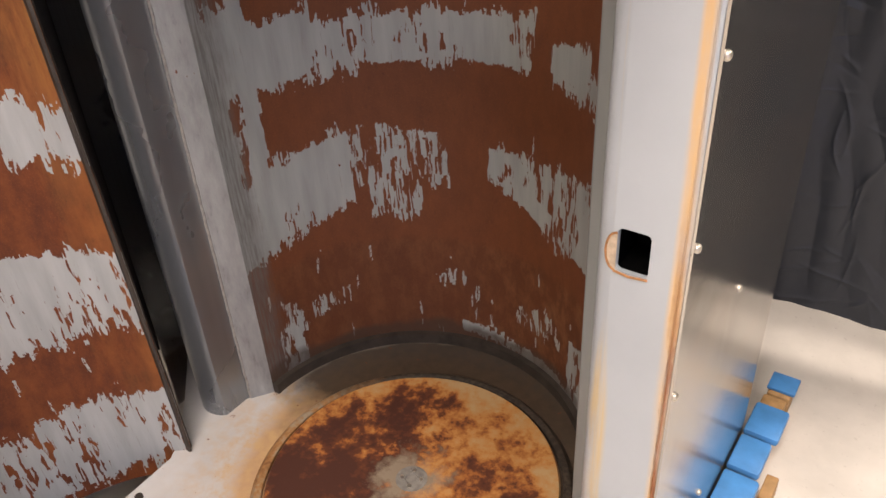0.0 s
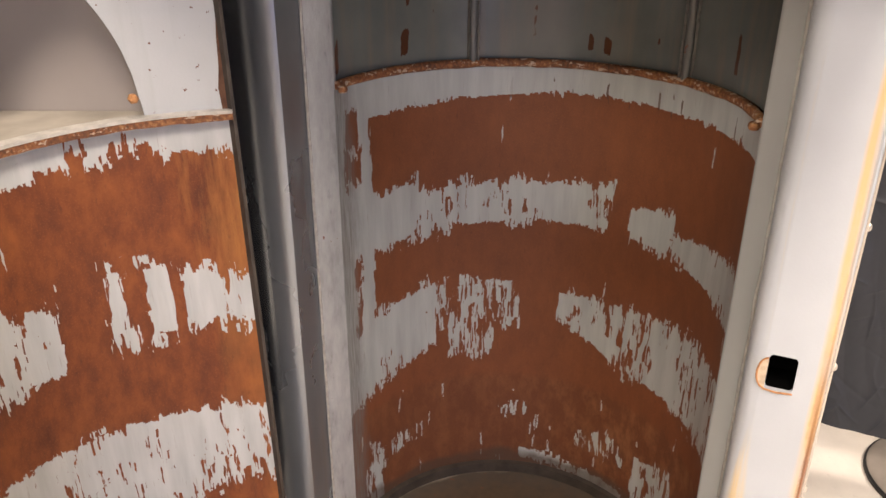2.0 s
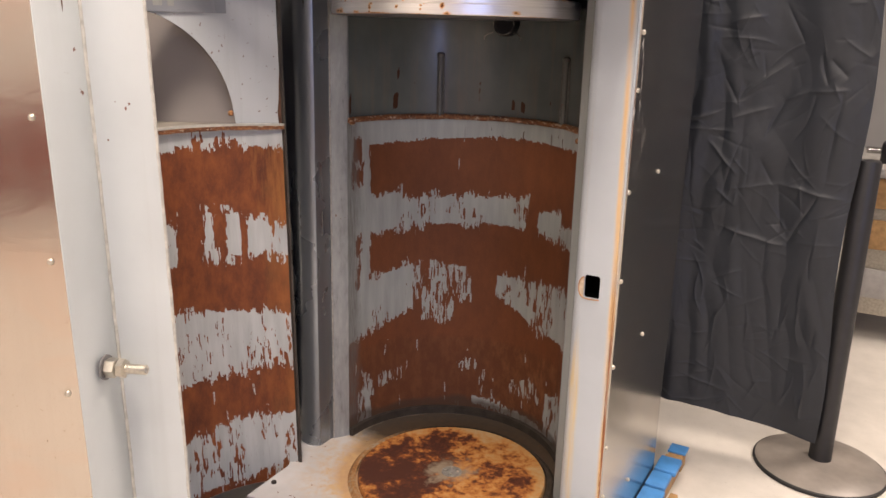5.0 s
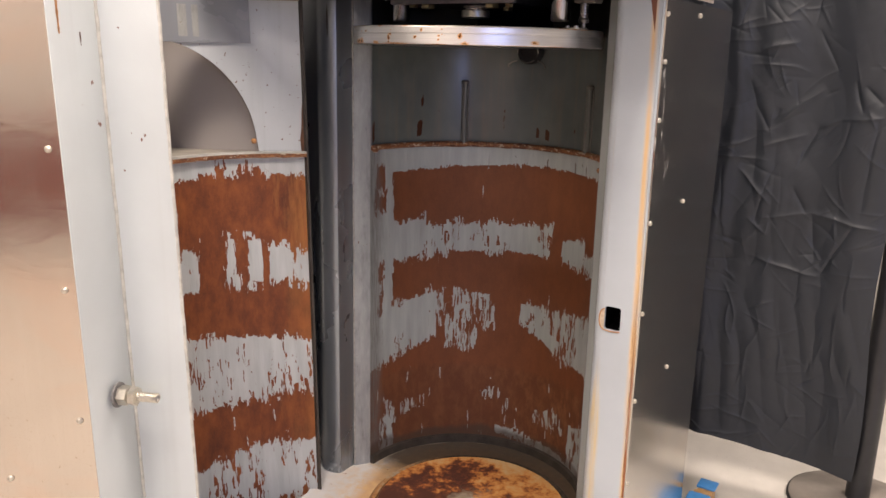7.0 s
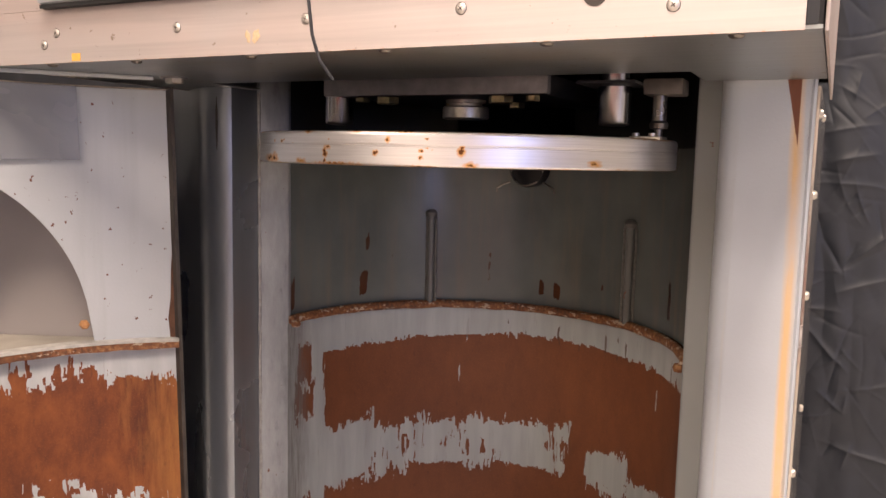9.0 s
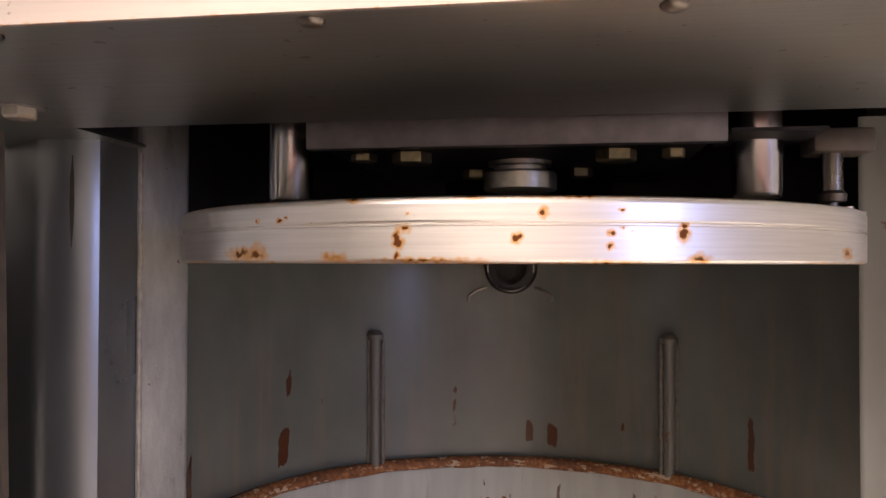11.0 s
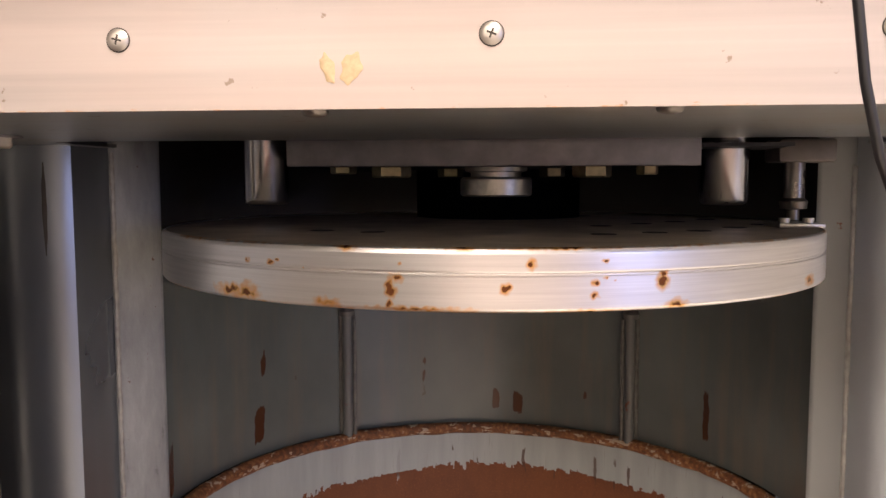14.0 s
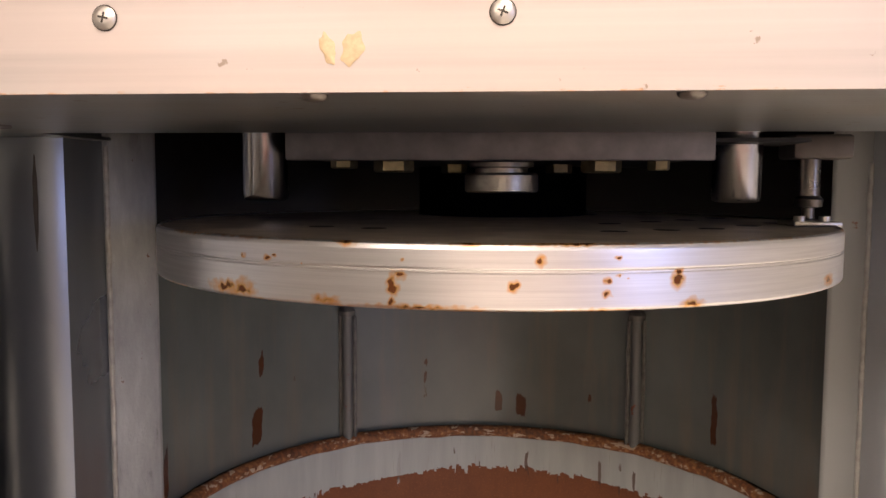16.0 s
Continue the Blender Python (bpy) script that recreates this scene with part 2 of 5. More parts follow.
def chipped_wall(name, col):
    """Dull enamel with drips of rust where the attribute "coat" falls below nought."""
    m, nt, b = material(name)
    at = node(nt, "ShaderNodeAttribute", attribute_name="coat")
    fine = grain(nt, coords(nt, "UV", (300, 120, 1)), 1.0, 3, 0.6)
    cloud, runs = grain(nt, coords(nt, "UV", (7, 5, 1)), 1.0, 5), grain(nt, coords(nt, "UV", (45, 4, 1)), 1.0, 5)
    d = calc(nt, "ADD", at.outputs["Fac"], calc(nt, "MULTIPLY", calc(nt, "SUBTRACT", grain(nt, coords(nt, "UV", (85, 36, 1)), 1.0, 4, 0.65), 0.5), 0.026))
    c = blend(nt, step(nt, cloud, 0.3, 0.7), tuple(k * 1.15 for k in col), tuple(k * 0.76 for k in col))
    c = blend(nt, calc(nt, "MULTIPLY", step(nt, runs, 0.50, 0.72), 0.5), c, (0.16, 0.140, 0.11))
    c = blend(nt, step(nt, d, 0.0008, -0.0006), c, (0.062, 0.023, 0.011))
    plug(nt, b.inputs["Base Color"], c)
    plug(nt, b.inputs["Roughness"], calc(nt, "ADD", calc(nt, "MULTIPLY", cloud, 0.22), 0.12))
    bump(nt, b, grain(nt, coords(nt, "UV"), 260.0, 2), 0.08, 0.001)
    return m


def brushed(name, col=(0.62, 0.58, 0.53), rough=0.30, along="x", stains=0.3, line=0.88, smudge=False, wave=30.0, hem=0.0, metal=1.0):
    m, nt, b = material(name)
    sc = {"x": (3, 300, 420), "z": (420, 300, 3), "y": (300, 3, 420)}[along]
    hair, big = grain(nt, coords(nt, scale=sc), 1.0, 3), grain(nt, coords(nt), 5.0, 5)
    spots = grain(nt, coords(nt), 90.0, 4)
    c = blend(nt, step(nt, hair, 0.3, 0.7), col, tuple(k * line for k in col))
    # Warm clouds: soft coloured reflections painted into the metal.
    cloud = grain(nt, coords(nt, scale=(1, 1, 2.2)), 4.2, 4, 0.5, 0.8)
    c = blend(nt, calc(nt, "MULTIPLY", step(nt, cloud, 0.44, 0.66), 0.55), c, (col[0] * 1.06, col[1] * 0.93, col[2] * 0.87))
    c = blend(nt, calc(nt, "MULTIPLY", step(nt, big, 0.5, 0.75), stains), c, (0.38, 0.33, 0.26))
    c = blend(nt, calc(nt, "MULTIPLY", step(nt, spots, 0.69, 0.71), 0.75), c, (0.22, 0.15, 0.09))
    if hem:
        # Horizontal reflection bands of the strip, painted into its colour.
        band = grain(nt, coords(nt, scale=(1.6, 1, 48)), 1.0, 4, 0.55, 0.6)
        c = blend(nt, calc(nt, "MULTIPLY", step(nt, band, 0.46, 0.66), 0.30), c, tuple(k * 0.62 for k in col))
        fleck = step(nt, calc(nt, "SUBTRACT", grain(nt, coords(nt, scale=(150, 1, 420)), 1.0, 4, 0.6), calc(nt, "MULTIPLY", calc(nt, "SUBTRACT", axis(nt, 2), hem), 90.0)), 0.53, 0.62)
        c = blend(nt, calc(nt, "MULTIPLY", fleck, 0.7), c, (0.50, 0.25, 0.10))
    if smudge:
        wiped = step(nt, grain(nt, coords(nt, scale=(1, 60, 22)), 1.0, 4, 0.6), 0.56, 0.68)
        zone = calc(nt, "MULTIPLY", step(nt, axis(nt, 1), 0.13, 0.03), calc(nt, "MULTIPLY", step(nt, axis(nt, 2), 1.00, 1.08), step(nt, axis(nt, 2), 1.33, 1.28)))
        wiped = calc(nt, "MULTIPLY", calc(nt, "MULTIPLY", wiped, zone), 0.55)
        plug(nt, b.inputs["Metallic"], calc(nt, "SUBTRACT", 1.0, wiped))
        c = blend(nt, wiped, c, (0.62, 0.61, 0.58))
    else:
        b.inputs["Metallic"].default_value = metal
    plug(nt, b.inputs["Base Color"], c)
    plug(nt, b.inputs["Roughness"], calc(nt, "ADD", calc(nt, "MULTIPLY", calc(nt, "ADD", hair, big), 0.12), rough - 0.12))
    bump(nt, b, calc(nt, "ADD", hair, calc(nt, "MULTIPLY", cloud, wave)), 0.05, 0.0004)
    return m


def worn(name, col):
    """Old enamel strip, rubbed pale in patches, with grey grime, scratches along it and rusty nicks."""
    m, nt, b = material(name)
    v = coords(nt)
    cloud, mid, fine = grain(nt, coords(nt, scale=(30, 30, 7)), 1.0, 6, 0.65), grain(nt, coords(nt, scale=(90, 90, 30)), 1.0, 5, 0.65), grain(nt, v, 330.0, 3)
    f = calc(nt, "ADD", calc(nt, "MULTIPLY", cloud, 0.6), calc(nt, "MULTIPLY", mid, 0.4))
    c = ramp(nt, f, (0.36, tuple(k * 0.66 for k in col)), (0.48, tuple(k * 0.9 for k in col)), (0.56, col), (0.66, tuple(min(1.0, k * 1.2) for k in col)))
    nick = step(nt, calc(nt, "ADD", mid, calc(nt, "MULTIPLY", fine, 0.25)), 0.83, 0.845)
    c = blend(nt, nick, c, RUST_MID)
    plug(nt, b.inputs["Base Color"], c)
    plug(nt, b.inputs["Roughness"], calc(nt, "ADD", calc(nt, "MULTIPLY", mid, 0.35), 0.16))
    bump(nt, b, calc(nt, "ADD", mid, calc(nt, "MULTIPLY", fine, 0.5)), 0.30, 0.0015)
    return m


def plain(name, col, rough=0.5, metal=0.0, scale=30.0, spread=0.75, bumpy=0.15):
    m, nt, b = material(name)
    v = coords(nt)
    n, f = grain(nt, v, scale, 5), grain(nt, v, scale * 9, 3)
    plug(nt, b.inputs["Base Color"], blend(nt, step(nt, n, 0.3, 0.72), col, tuple(k * spread for k in col)))
    plug(nt, b.inputs["Roughness"], calc(nt, "ADD", calc(nt, "MULTIPLY", n, 0.2), rough - 0.1))
    b.inputs["Metallic"].default_value = metal
    bump(nt, b, f, bumpy, 0.0008)
    return m


def scaled(name, pale):
    """Rusted bar with patches of pale scale and paint left on it."""
    m, nt, b = material(name)
    v = coords(nt)
    n, f = grain(nt, coords(nt, scale=(1, 1, 2.6)), 58.0, 5, 0.62), grain(nt, v, 190.0, 4)
    g = calc(nt, "ADD", calc(nt, "MULTIPLY", f, 0.55), calc(nt, "MULTIPLY", grain(nt, v, 14.0, 4), 0.45))
    c = ramp(nt, g, (0.38, (0.085, 0.033, 0.014)), (0.50, (0.18, 0.068, 0.024)), (0.62, (0.34, 0.17, 0.065)))
    k = step(nt, calc(nt, "ADD", n, calc(nt, "MULTIPLY", calc(nt, "SUBTRACT", f, 0.5), 0.25)), pale, pale + 0.02)
    c = blend(nt, k, c, blend(nt, f, (0.46, 0.29, 0.16), (0.40, 0.38, 0.34)))
    plug(nt, b.inputs["Base Color"], c)
    b.inputs["Roughness"].default_value = 0.7
    bump(nt, b, calc(nt, "ADD", f, k), 0.6, 0.002)
    return m


def machined(name):
    """Turned steel rim of the disc with pits of rust; the pits are the float attribute "coat" on the mesh."""
    m, nt, b = material(name)
    at = node(nt, "ShaderNodeAttribute", attribute_name="coat")
    fine = grain(nt, coords(nt), 240.0, 4, 0.65)
    line = grain(nt, coords(nt, scale=(9, 9, 520)), 1.0, 3, 0.65)
    d = calc(nt, "ADD", at.outputs["Fac"], calc(nt, "MULTIPLY", calc(nt, "SUBTRACT", fine, 0.5), 0.0022))
    c = blend(nt, step(nt, line, 0.35, 0.7), (0.92, 0.90, 0.88), (0.80, 0.78, 0.76))
    c = blend(nt, calc(nt, "MULTIPLY", step(nt, d, -0.0024, 0.0002), 0.88), c, (0.82, 0.40, 0.07))
    c = blend(nt, step(nt, d, 0.0002, 0.0008), c, (0.15, 0.050, 0.015))
    spot = step(nt, d, 0.0006, 0.0018)
    plug(nt, b.inputs["Base Color"], c)
    plug(nt, b.inputs["Metallic"], calc(nt, "SUBTRACT", 1.0, spot))
    plug(nt, b.inputs["Roughness"], calc(nt, "ADD", calc(nt, "MULTIPLY", spot, 0.45), calc(nt, "ADD", calc(nt, "MULTIPLY", grain(nt, coords(nt), 9.0, 4), 0.22), 0.25)))
    plug(nt, b.inputs["Specular IOR Level"], calc(nt, "SUBTRACT", 0.5, calc(nt, "MULTIPLY", spot, 0.42)))
    bump(nt, b, calc(nt, "ADD", line, calc(nt, "MULTIPLY", spot, fine)), 0.07, 0.0005)
    return m


def turntable_rust(name):
    m, nt, b = material(name)
    v = coords(nt)
    big, mid, fine = grain(nt, v, 6.0, 6, 0.6, 0.6), grain(nt, v, 26.0, 6, 0.65), grain(nt, v, 240.0, 4)
    x, y = axis(nt, 0), axis(nt, 1)
    r = calc(nt, "POWER", calc(nt, "ADD", calc(nt, "MULTIPLY", x, x), calc(nt, "MULTIPLY", y, y)), 0.5)
    side = calc(nt, "MULTIPLY", step(nt, calc(nt, "ADD", calc(nt, "ADD", x, calc(nt, "MULTIPLY", y, 0.55)), calc(nt, "MULTIPLY", calc(nt, "SUBTRACT", mid, 0.5), 0.16)), 0.05, -0.05), 0.105)
    edge = calc(nt, "MULTIPLY", step(nt, calc(nt, "ADD", r, calc(nt, "MULTIPLY", calc(nt, "SUBTRACT", big, 0.5), 0.12)), 0.195, 0.228), 0.10)
    f = calc(nt, "ADD", calc(nt, "ADD", calc(nt, "MULTIPLY", big, 0.38), calc(nt, "MULTIPLY", mid, 0.42)), calc(nt, "MULTIPLY", grain(nt, v, 75.0, 4, 0.6), 0.20))
    f = calc(nt, "ADD", calc(nt, "SUBTRACT", f, side), calc(nt, "ADD", edge, 0.03))
    c = ramp(nt, f, (0.42, (0.060, 0.017, 0.008)), (0.475, (0.12, 0.034, 0.011)), (0.515, (0.33, 0.115, 0.025)), (0.56, (0.47, 0.215, 0.055)), (0.66, (0.47, 0.31, 0.145)))
    hub = step(nt, calc(nt, "ADD", r, calc(nt, "MULTIPLY", calc(nt, "SUBTRACT", mid, 0.5), 0.20)), 0.070, 0.030)
    c = blend(nt, calc(nt, "MULTIPLY", hub, 0.65), c, (0.36, 0.30, 0.21))
    plug(nt, b.inputs["Base Color"], c)
    b.inputs["Roughness"].default_value = 0.68
    bump(nt, b, calc(nt, "ADD", mid, calc(nt, "MULTIPLY", fine, 0.4)), 0.4, 0.002)
    return m


def grimy(name, col, rust_amount=0.5):
    """Grey plate with rust bleeding in from the turntable side, darker towards the chamber's back and right."""
    m, nt, b = material(name)
    v = coords(nt)
    n, f = grain(nt, v, 7.0, 6, 0.6), grain(nt, v, 60.0, 5)
    x, y = calc(nt, "SUBTRACT", axis(nt, 0), 0.02), calc(nt, "SUBTRACT", axis(nt, 1), 0.01)
    r = calc(nt, "POWER", calc(nt, "ADD", calc(nt, "MULTIPLY", x, x), calc(nt, "MULTIPLY", y, y)), 0.5)
    near = step(nt, calc(nt, "ADD", r, calc(nt, "MULTIPLY", calc(nt, "SUBTRACT", n, 0.5), 0.10)), 0.325, 0.285)
    c = blend(nt, step(nt, n, 0.3, 0.7), col, tuple(k * 0.8 for k in col))
    c = blend(nt, calc(nt, "MULTIPLY", near, rust_amount), c, (0.44, 0.24, 0.09))
    halo = step(nt, calc(nt, "ADD", r, calc(nt, "MULTIPLY", calc(nt, "SUBTRACT", n, 0.5), 0.16)), 0.43, 0.31)
    flaky = calc(nt, "ADD", calc(nt, "MULTIPLY", step(nt, calc(nt, "ADD", calc(nt, "MULTIPLY", f, 0.5), calc(nt, "MULTIPLY", grain(nt, v, 22.0, 5, 0.65), 0.5)), 0.44, 0.58), 0.7), 0.15)
    c = blend(nt, calc(nt, "MULTIPLY", calc(nt, "MULTIPLY", halo, step(nt, n, 0.34, 0.54)), flaky), c, (0.55, 0.36, 0.17))
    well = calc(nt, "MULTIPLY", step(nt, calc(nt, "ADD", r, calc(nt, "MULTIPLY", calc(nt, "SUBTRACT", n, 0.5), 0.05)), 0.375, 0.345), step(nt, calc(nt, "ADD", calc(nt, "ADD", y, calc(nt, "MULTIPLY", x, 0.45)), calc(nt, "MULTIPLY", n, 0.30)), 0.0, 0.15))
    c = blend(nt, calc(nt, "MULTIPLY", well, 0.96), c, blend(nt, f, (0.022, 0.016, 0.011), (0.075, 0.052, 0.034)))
    c = blend(nt, step(nt, f, 0.70, 0.73), c, RUST_MID)
    plug(nt, b.inputs["Base Color"], c)
    b.inputs["Roughness"].default_value = 0.6
    bump(nt, b, f, 0.2, 0.001)
    return m


def seat_tones(name):
    """Seat ring: near black towards the back of the chamber, cream and orange scale towards the front."""
    m, nt, b = material(name)
    v = coords(nt)
    n, f = grain(nt, v, 16.0, 6, 0.65), grain(nt, v, 120.0, 4)
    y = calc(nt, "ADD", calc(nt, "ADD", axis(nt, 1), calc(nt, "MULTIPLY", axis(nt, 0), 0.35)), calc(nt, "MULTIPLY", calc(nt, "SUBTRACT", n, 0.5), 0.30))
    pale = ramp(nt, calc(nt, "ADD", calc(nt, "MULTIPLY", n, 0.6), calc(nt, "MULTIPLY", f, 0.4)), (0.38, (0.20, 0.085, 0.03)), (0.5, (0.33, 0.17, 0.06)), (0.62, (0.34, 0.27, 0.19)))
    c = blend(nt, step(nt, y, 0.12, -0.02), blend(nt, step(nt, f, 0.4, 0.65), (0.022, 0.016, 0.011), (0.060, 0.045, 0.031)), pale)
    plug(nt, b.inputs["Base Color"], c)
    b.inputs["Roughness"].default_value = 0.6
    bump(nt, b, calc(nt, "ADD", n, f), 0.35, 0.0015)
    return m


def concrete(name):
    m, nt, b = material(name)
    v = coords(nt)
    n, f, w = grain(nt, v, 2.2, 6, 0.6), grain(nt, v, 70.0, 5), grain(nt, v, 11.0, 5)
    c = ramp(nt, calc(nt, "ADD", calc(nt, "MULTIPLY", n, 0.6), calc(nt, "MULTIPLY", w, 0.4)), (0.3, (0.50, 0.47, 0.42)), (0.52, (0.62, 0.58, 0.52)), (0.7, (0.70, 0.66, 0.60)))
    c = blend(nt, calc(nt, "MULTIPLY", step(nt, f, 0.62, 0.75), 0.3), c, (0.22, 0.19, 0.16))
    plug(nt, b.inputs["Base Color"], c)
    plug(nt, b.inputs["Roughness"], calc(nt, "ADD", calc(nt, "MULTIPLY", w, 0.3), 0.25))
    bump(nt, b, f, 0.12, 0.001)
    return m


def cloth(name):
    m, nt, b = material(name)
    v = coords(nt)
    n = grain(nt, v, 5.0, 4)
    c = blend(nt, n, (0.017, 0.0193, 0.0235), (0.028, 0.0315, 0.038))
    plug(nt, b.inputs["Base Color"], c)
    b.inputs["Roughness"].default_value = 0.48
    b.inputs["Specular IOR Level"].default_value = 0.38
    bump(nt, b, grain(nt, coords(nt, scale=(60, 60, 40)), 1.0, 4, 0.5, 0.6), 0.05, 0.003)
    return m


GREY = (0.23, 0.24, 0.24)
# Darker copy of the enamel, with the post return's shade in its colour.
M_PAINT_SHADED = painted("shaded_grey_enamel", GREY, chips=0.76)
M_DOOR = painted("door_enamel", (0.51, 0.54, 0.545), chips=0.74, dirt=0.12)
M_POST = edge_rusted("post_enamel", (0.445, 0.480, 0.510))
M_COLUMN = painted("column_enamel", (0.275, 0.297, 0.322), chips=0.80, rough=0.28, dirt=0.3, metal=0.72)
M_BAND = painted("band_enamel", (0.24, 0.25, 0.27), chips=0.80, rough=0.25)
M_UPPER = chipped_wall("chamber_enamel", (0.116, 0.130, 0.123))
M_FLANGE = worn("worn_flange_enamel", (0.34, 0.355, 0.36))
M_LINERTOP = painted("chipped_liner_enamel", (0.48, 0.505, 0.515), chips=0.695, fleck=95.0)
M_ROD = painted("rod_enamel", (0.125, 0.13, 0.125), chips=0.70, dirt=0.5)
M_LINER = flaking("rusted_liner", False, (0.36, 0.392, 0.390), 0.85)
M_DOOR_LINER = flaking("rusted_door_liner", True, (0.46, 0.48, 0.48), 1.15)
M_STEEL = brushed("brushed_stainless", (0.53, 0.47, 0.438), 0.46, "x", 0.15, 0.95, wave=25.0, hem=1.426, metal=0.55)
M_SKIN = brushed("stainless_skin", (0.59, 0.525, 0.468), 0.17, "z", 0.10, 0.96, wave=35.0)
M_SIDE = brushed("polished_side_skin", (0.55, 0.53, 0.50), 0.20, "z", 0.1, smudge=True)
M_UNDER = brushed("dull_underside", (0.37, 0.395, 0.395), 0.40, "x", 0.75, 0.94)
M_CONTROL = plain("control_panel_grey", (0.34, 0.36, 0.38), 0.4, 0.0, 8.0, 0.9)
M_BLACK = plain("black_plastic", (0.018, 0.018, 0.02), 0.42)
# Black for seals, and for shade put into the cavity's colour.
M_RUBBER_SHADE = plain("black_seal_and_shade", (0.012, 0.012, 0.012), 0.6)
# Black without sheen: shade of the latch hole and hood cavity as colour.
M_VOID = plain("shade_black", (0.003, 0.003, 0.003), 0.9, 0.0, 30.0, 0.9, 0.0)
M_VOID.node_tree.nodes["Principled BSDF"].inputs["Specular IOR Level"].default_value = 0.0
# Dark steel whose colour also holds the shade under the hood.
M_DARK = plain("dark_steel_and_shade", (0.035, 0.035, 0.038), 0.6, 0.3)
M_BLOCK = plain("ground_steel_block", (0.24, 0.225, 0.225), 0.5, 0.5, 60.0, 0.7)
M_CHROME = plain("chromed_steel", (0.66, 0.65, 0.64), 0.19, 1.0, 20.0, 0.9, 0.03)
M_DULL = plain("dull_plunger_steel", (0.22, 0.20, 0.175), 0.3, 0.9, 60.0, 0.7)
M_ZINC = plain("zinc_fastener", (0.62, 0.58, 0.50), 0.34, 0.9, 140.0, 0.75)
M_SCREW = plain("bright_screw_head", (0.68, 0.63, 0.57), 0.42, 0.9, 120.0, 0.8)
M_BRASS = plain("yellow_zinc_bolt", (0.33, 0.28, 0.16), 0.38, 0.85, 160.0, 0.6)
M_ALU = plain("cast_aluminium", (0.52, 0.48, 0.40), 0.45, 0.7, 90.0, 0.7)
M_RIM = machined("turned_steel_rim")
M_DISCTOP = plain("disc_face_steel", (0.58, 0.49, 0.39), 0.48, 0.3, 25.0, 0.6)
M_RING = scaled("rusted_ring_bar", 0.58)
M_EDGE = scaled("rusted_shelf_edge", 0.60)
M_SCAR = plain("orange_rust_scar", (0.50, 0.24, 0.09), 0.7, 0.0, 200.0, 0.55, 0.5)
M_PALESCAR = plain("pale_scorched_paint", (0.58, 0.46, 0.33), 0.6, 0.0, 150.0, 0.7, 0.3)
M_RUSTCAP = plain("rusted_end", (0.12, 0.05, 0.022), 0.75, 0.0, 45.0, 0.5, 0.5)
M_RINGPALE = plain("pale_weld_scale", (0.46, 0.38, 0.28), 0.6, 0.0, 90.0, 0.5, 0.4)
M_WELD = plain("weld_bead", (0.42, 0.41, 0.38), 0.5, 0.1, 120.0, 0.6, 0.4)
M_DOORWELD = plain("painted_weld_bead", (0.54, 0.52, 0.47), 0.5, 0.0, 60.0, 0.6, 0.4)
M_TURN = turntable_rust("rusted_turntable")
M_BASE = grimy("base_plate_enamel", (0.60, 0.59, 0.585), 0.85)
M_SEAT = seat_tones("seat_ring_tones")
M_SHELF = plain("dirty_shelf_enamel", (0.46, 0.42, 0.35), 0.6, 0.0, 9.0, 0.55, 0.3)
M_GRIME_SHADE = plain("dark_grime_and_shade", (0.060, 0.048, 0.038), 0.6, 0.1, 30.0, 0.5)
M_FLOOR = concrete("polished_concrete")
M_CLOTH = cloth("black_sheeting")
M_BLUE = plain("blue_paint", (0.07, 0.26, 0.60), 0.5, 0.0, 22.0, 0.7)
M_BLUECLOTH = plain("dark_blue_tarpaulin", (0.018, 0.055, 0.14), 0.5, 0.0, 16.0, 0.7)
M_WOOD = plain("raw_pine", (0.46, 0.27, 0.11), 0.65, 0.0, 50.0, 0.6)
M_WALL = plain("white_wall_paint", (0.45, 0.44, 0.42), 0.7, 0.0, 2.0, 0.9)
M_MAROON = plain("maroon_reflector_paint", (0.20, 0.045, 0.045), 0.6, 0.0, 3.0, 0.9)
M_WHITE = plain("white_painted_wall", (0.62, 0.60, 0.58), 0.7, 0.0, 2.0, 0.95)
M_INNER = plain("dull_inner_sheet", (0.36, 0.325, 0.30), 0.5, 0.0, 6.0, 0.9)
M_RODWELD = plain("rod_weld_bead", (0.15, 0.145, 0.13), 0.5, 0.1, 110.0, 0.5, 0.4)
M_HUB = plain("grey_hub_scale", (0.30, 0.28, 0.25), 0.6, 0.2, 90.0, 0.6)
M_STAND = plain("worn_base_cover", (0.30, 0.265, 0.23), 0.42, 0.1, 9.0, 0.62)
M_SENSOR = plain("brown_sensor_casting", (0.115, 0.098, 0.085), 0.5, 0.2, 60.0, 0.7)
M_RUBBED = worn("pale_rubbed_enamel", (0.315, 0.315, 0.295))
M_TAPE = plain("yellow_tape", (0.75, 0.42, 0.07), 0.5, 0.0, 90.0, 0.8)
M_STICKER = plain("yellow_glue_residue", (0.60, 0.45, 0.27), 0.55, 0.0, 420.0, 0.75)
M_BENCH = plain("grey_bench_enamel", (0.42, 0.40, 0.37), 0.5)
M_PANE = plain("window_glass", (0.55, 0.62, 0.70), 0.08, 0.0, 3.0, 0.95, 0.0)
M_LAMPGLASS = plain("lamp_housing", (0.7, 0.7, 0.68), 0.5)


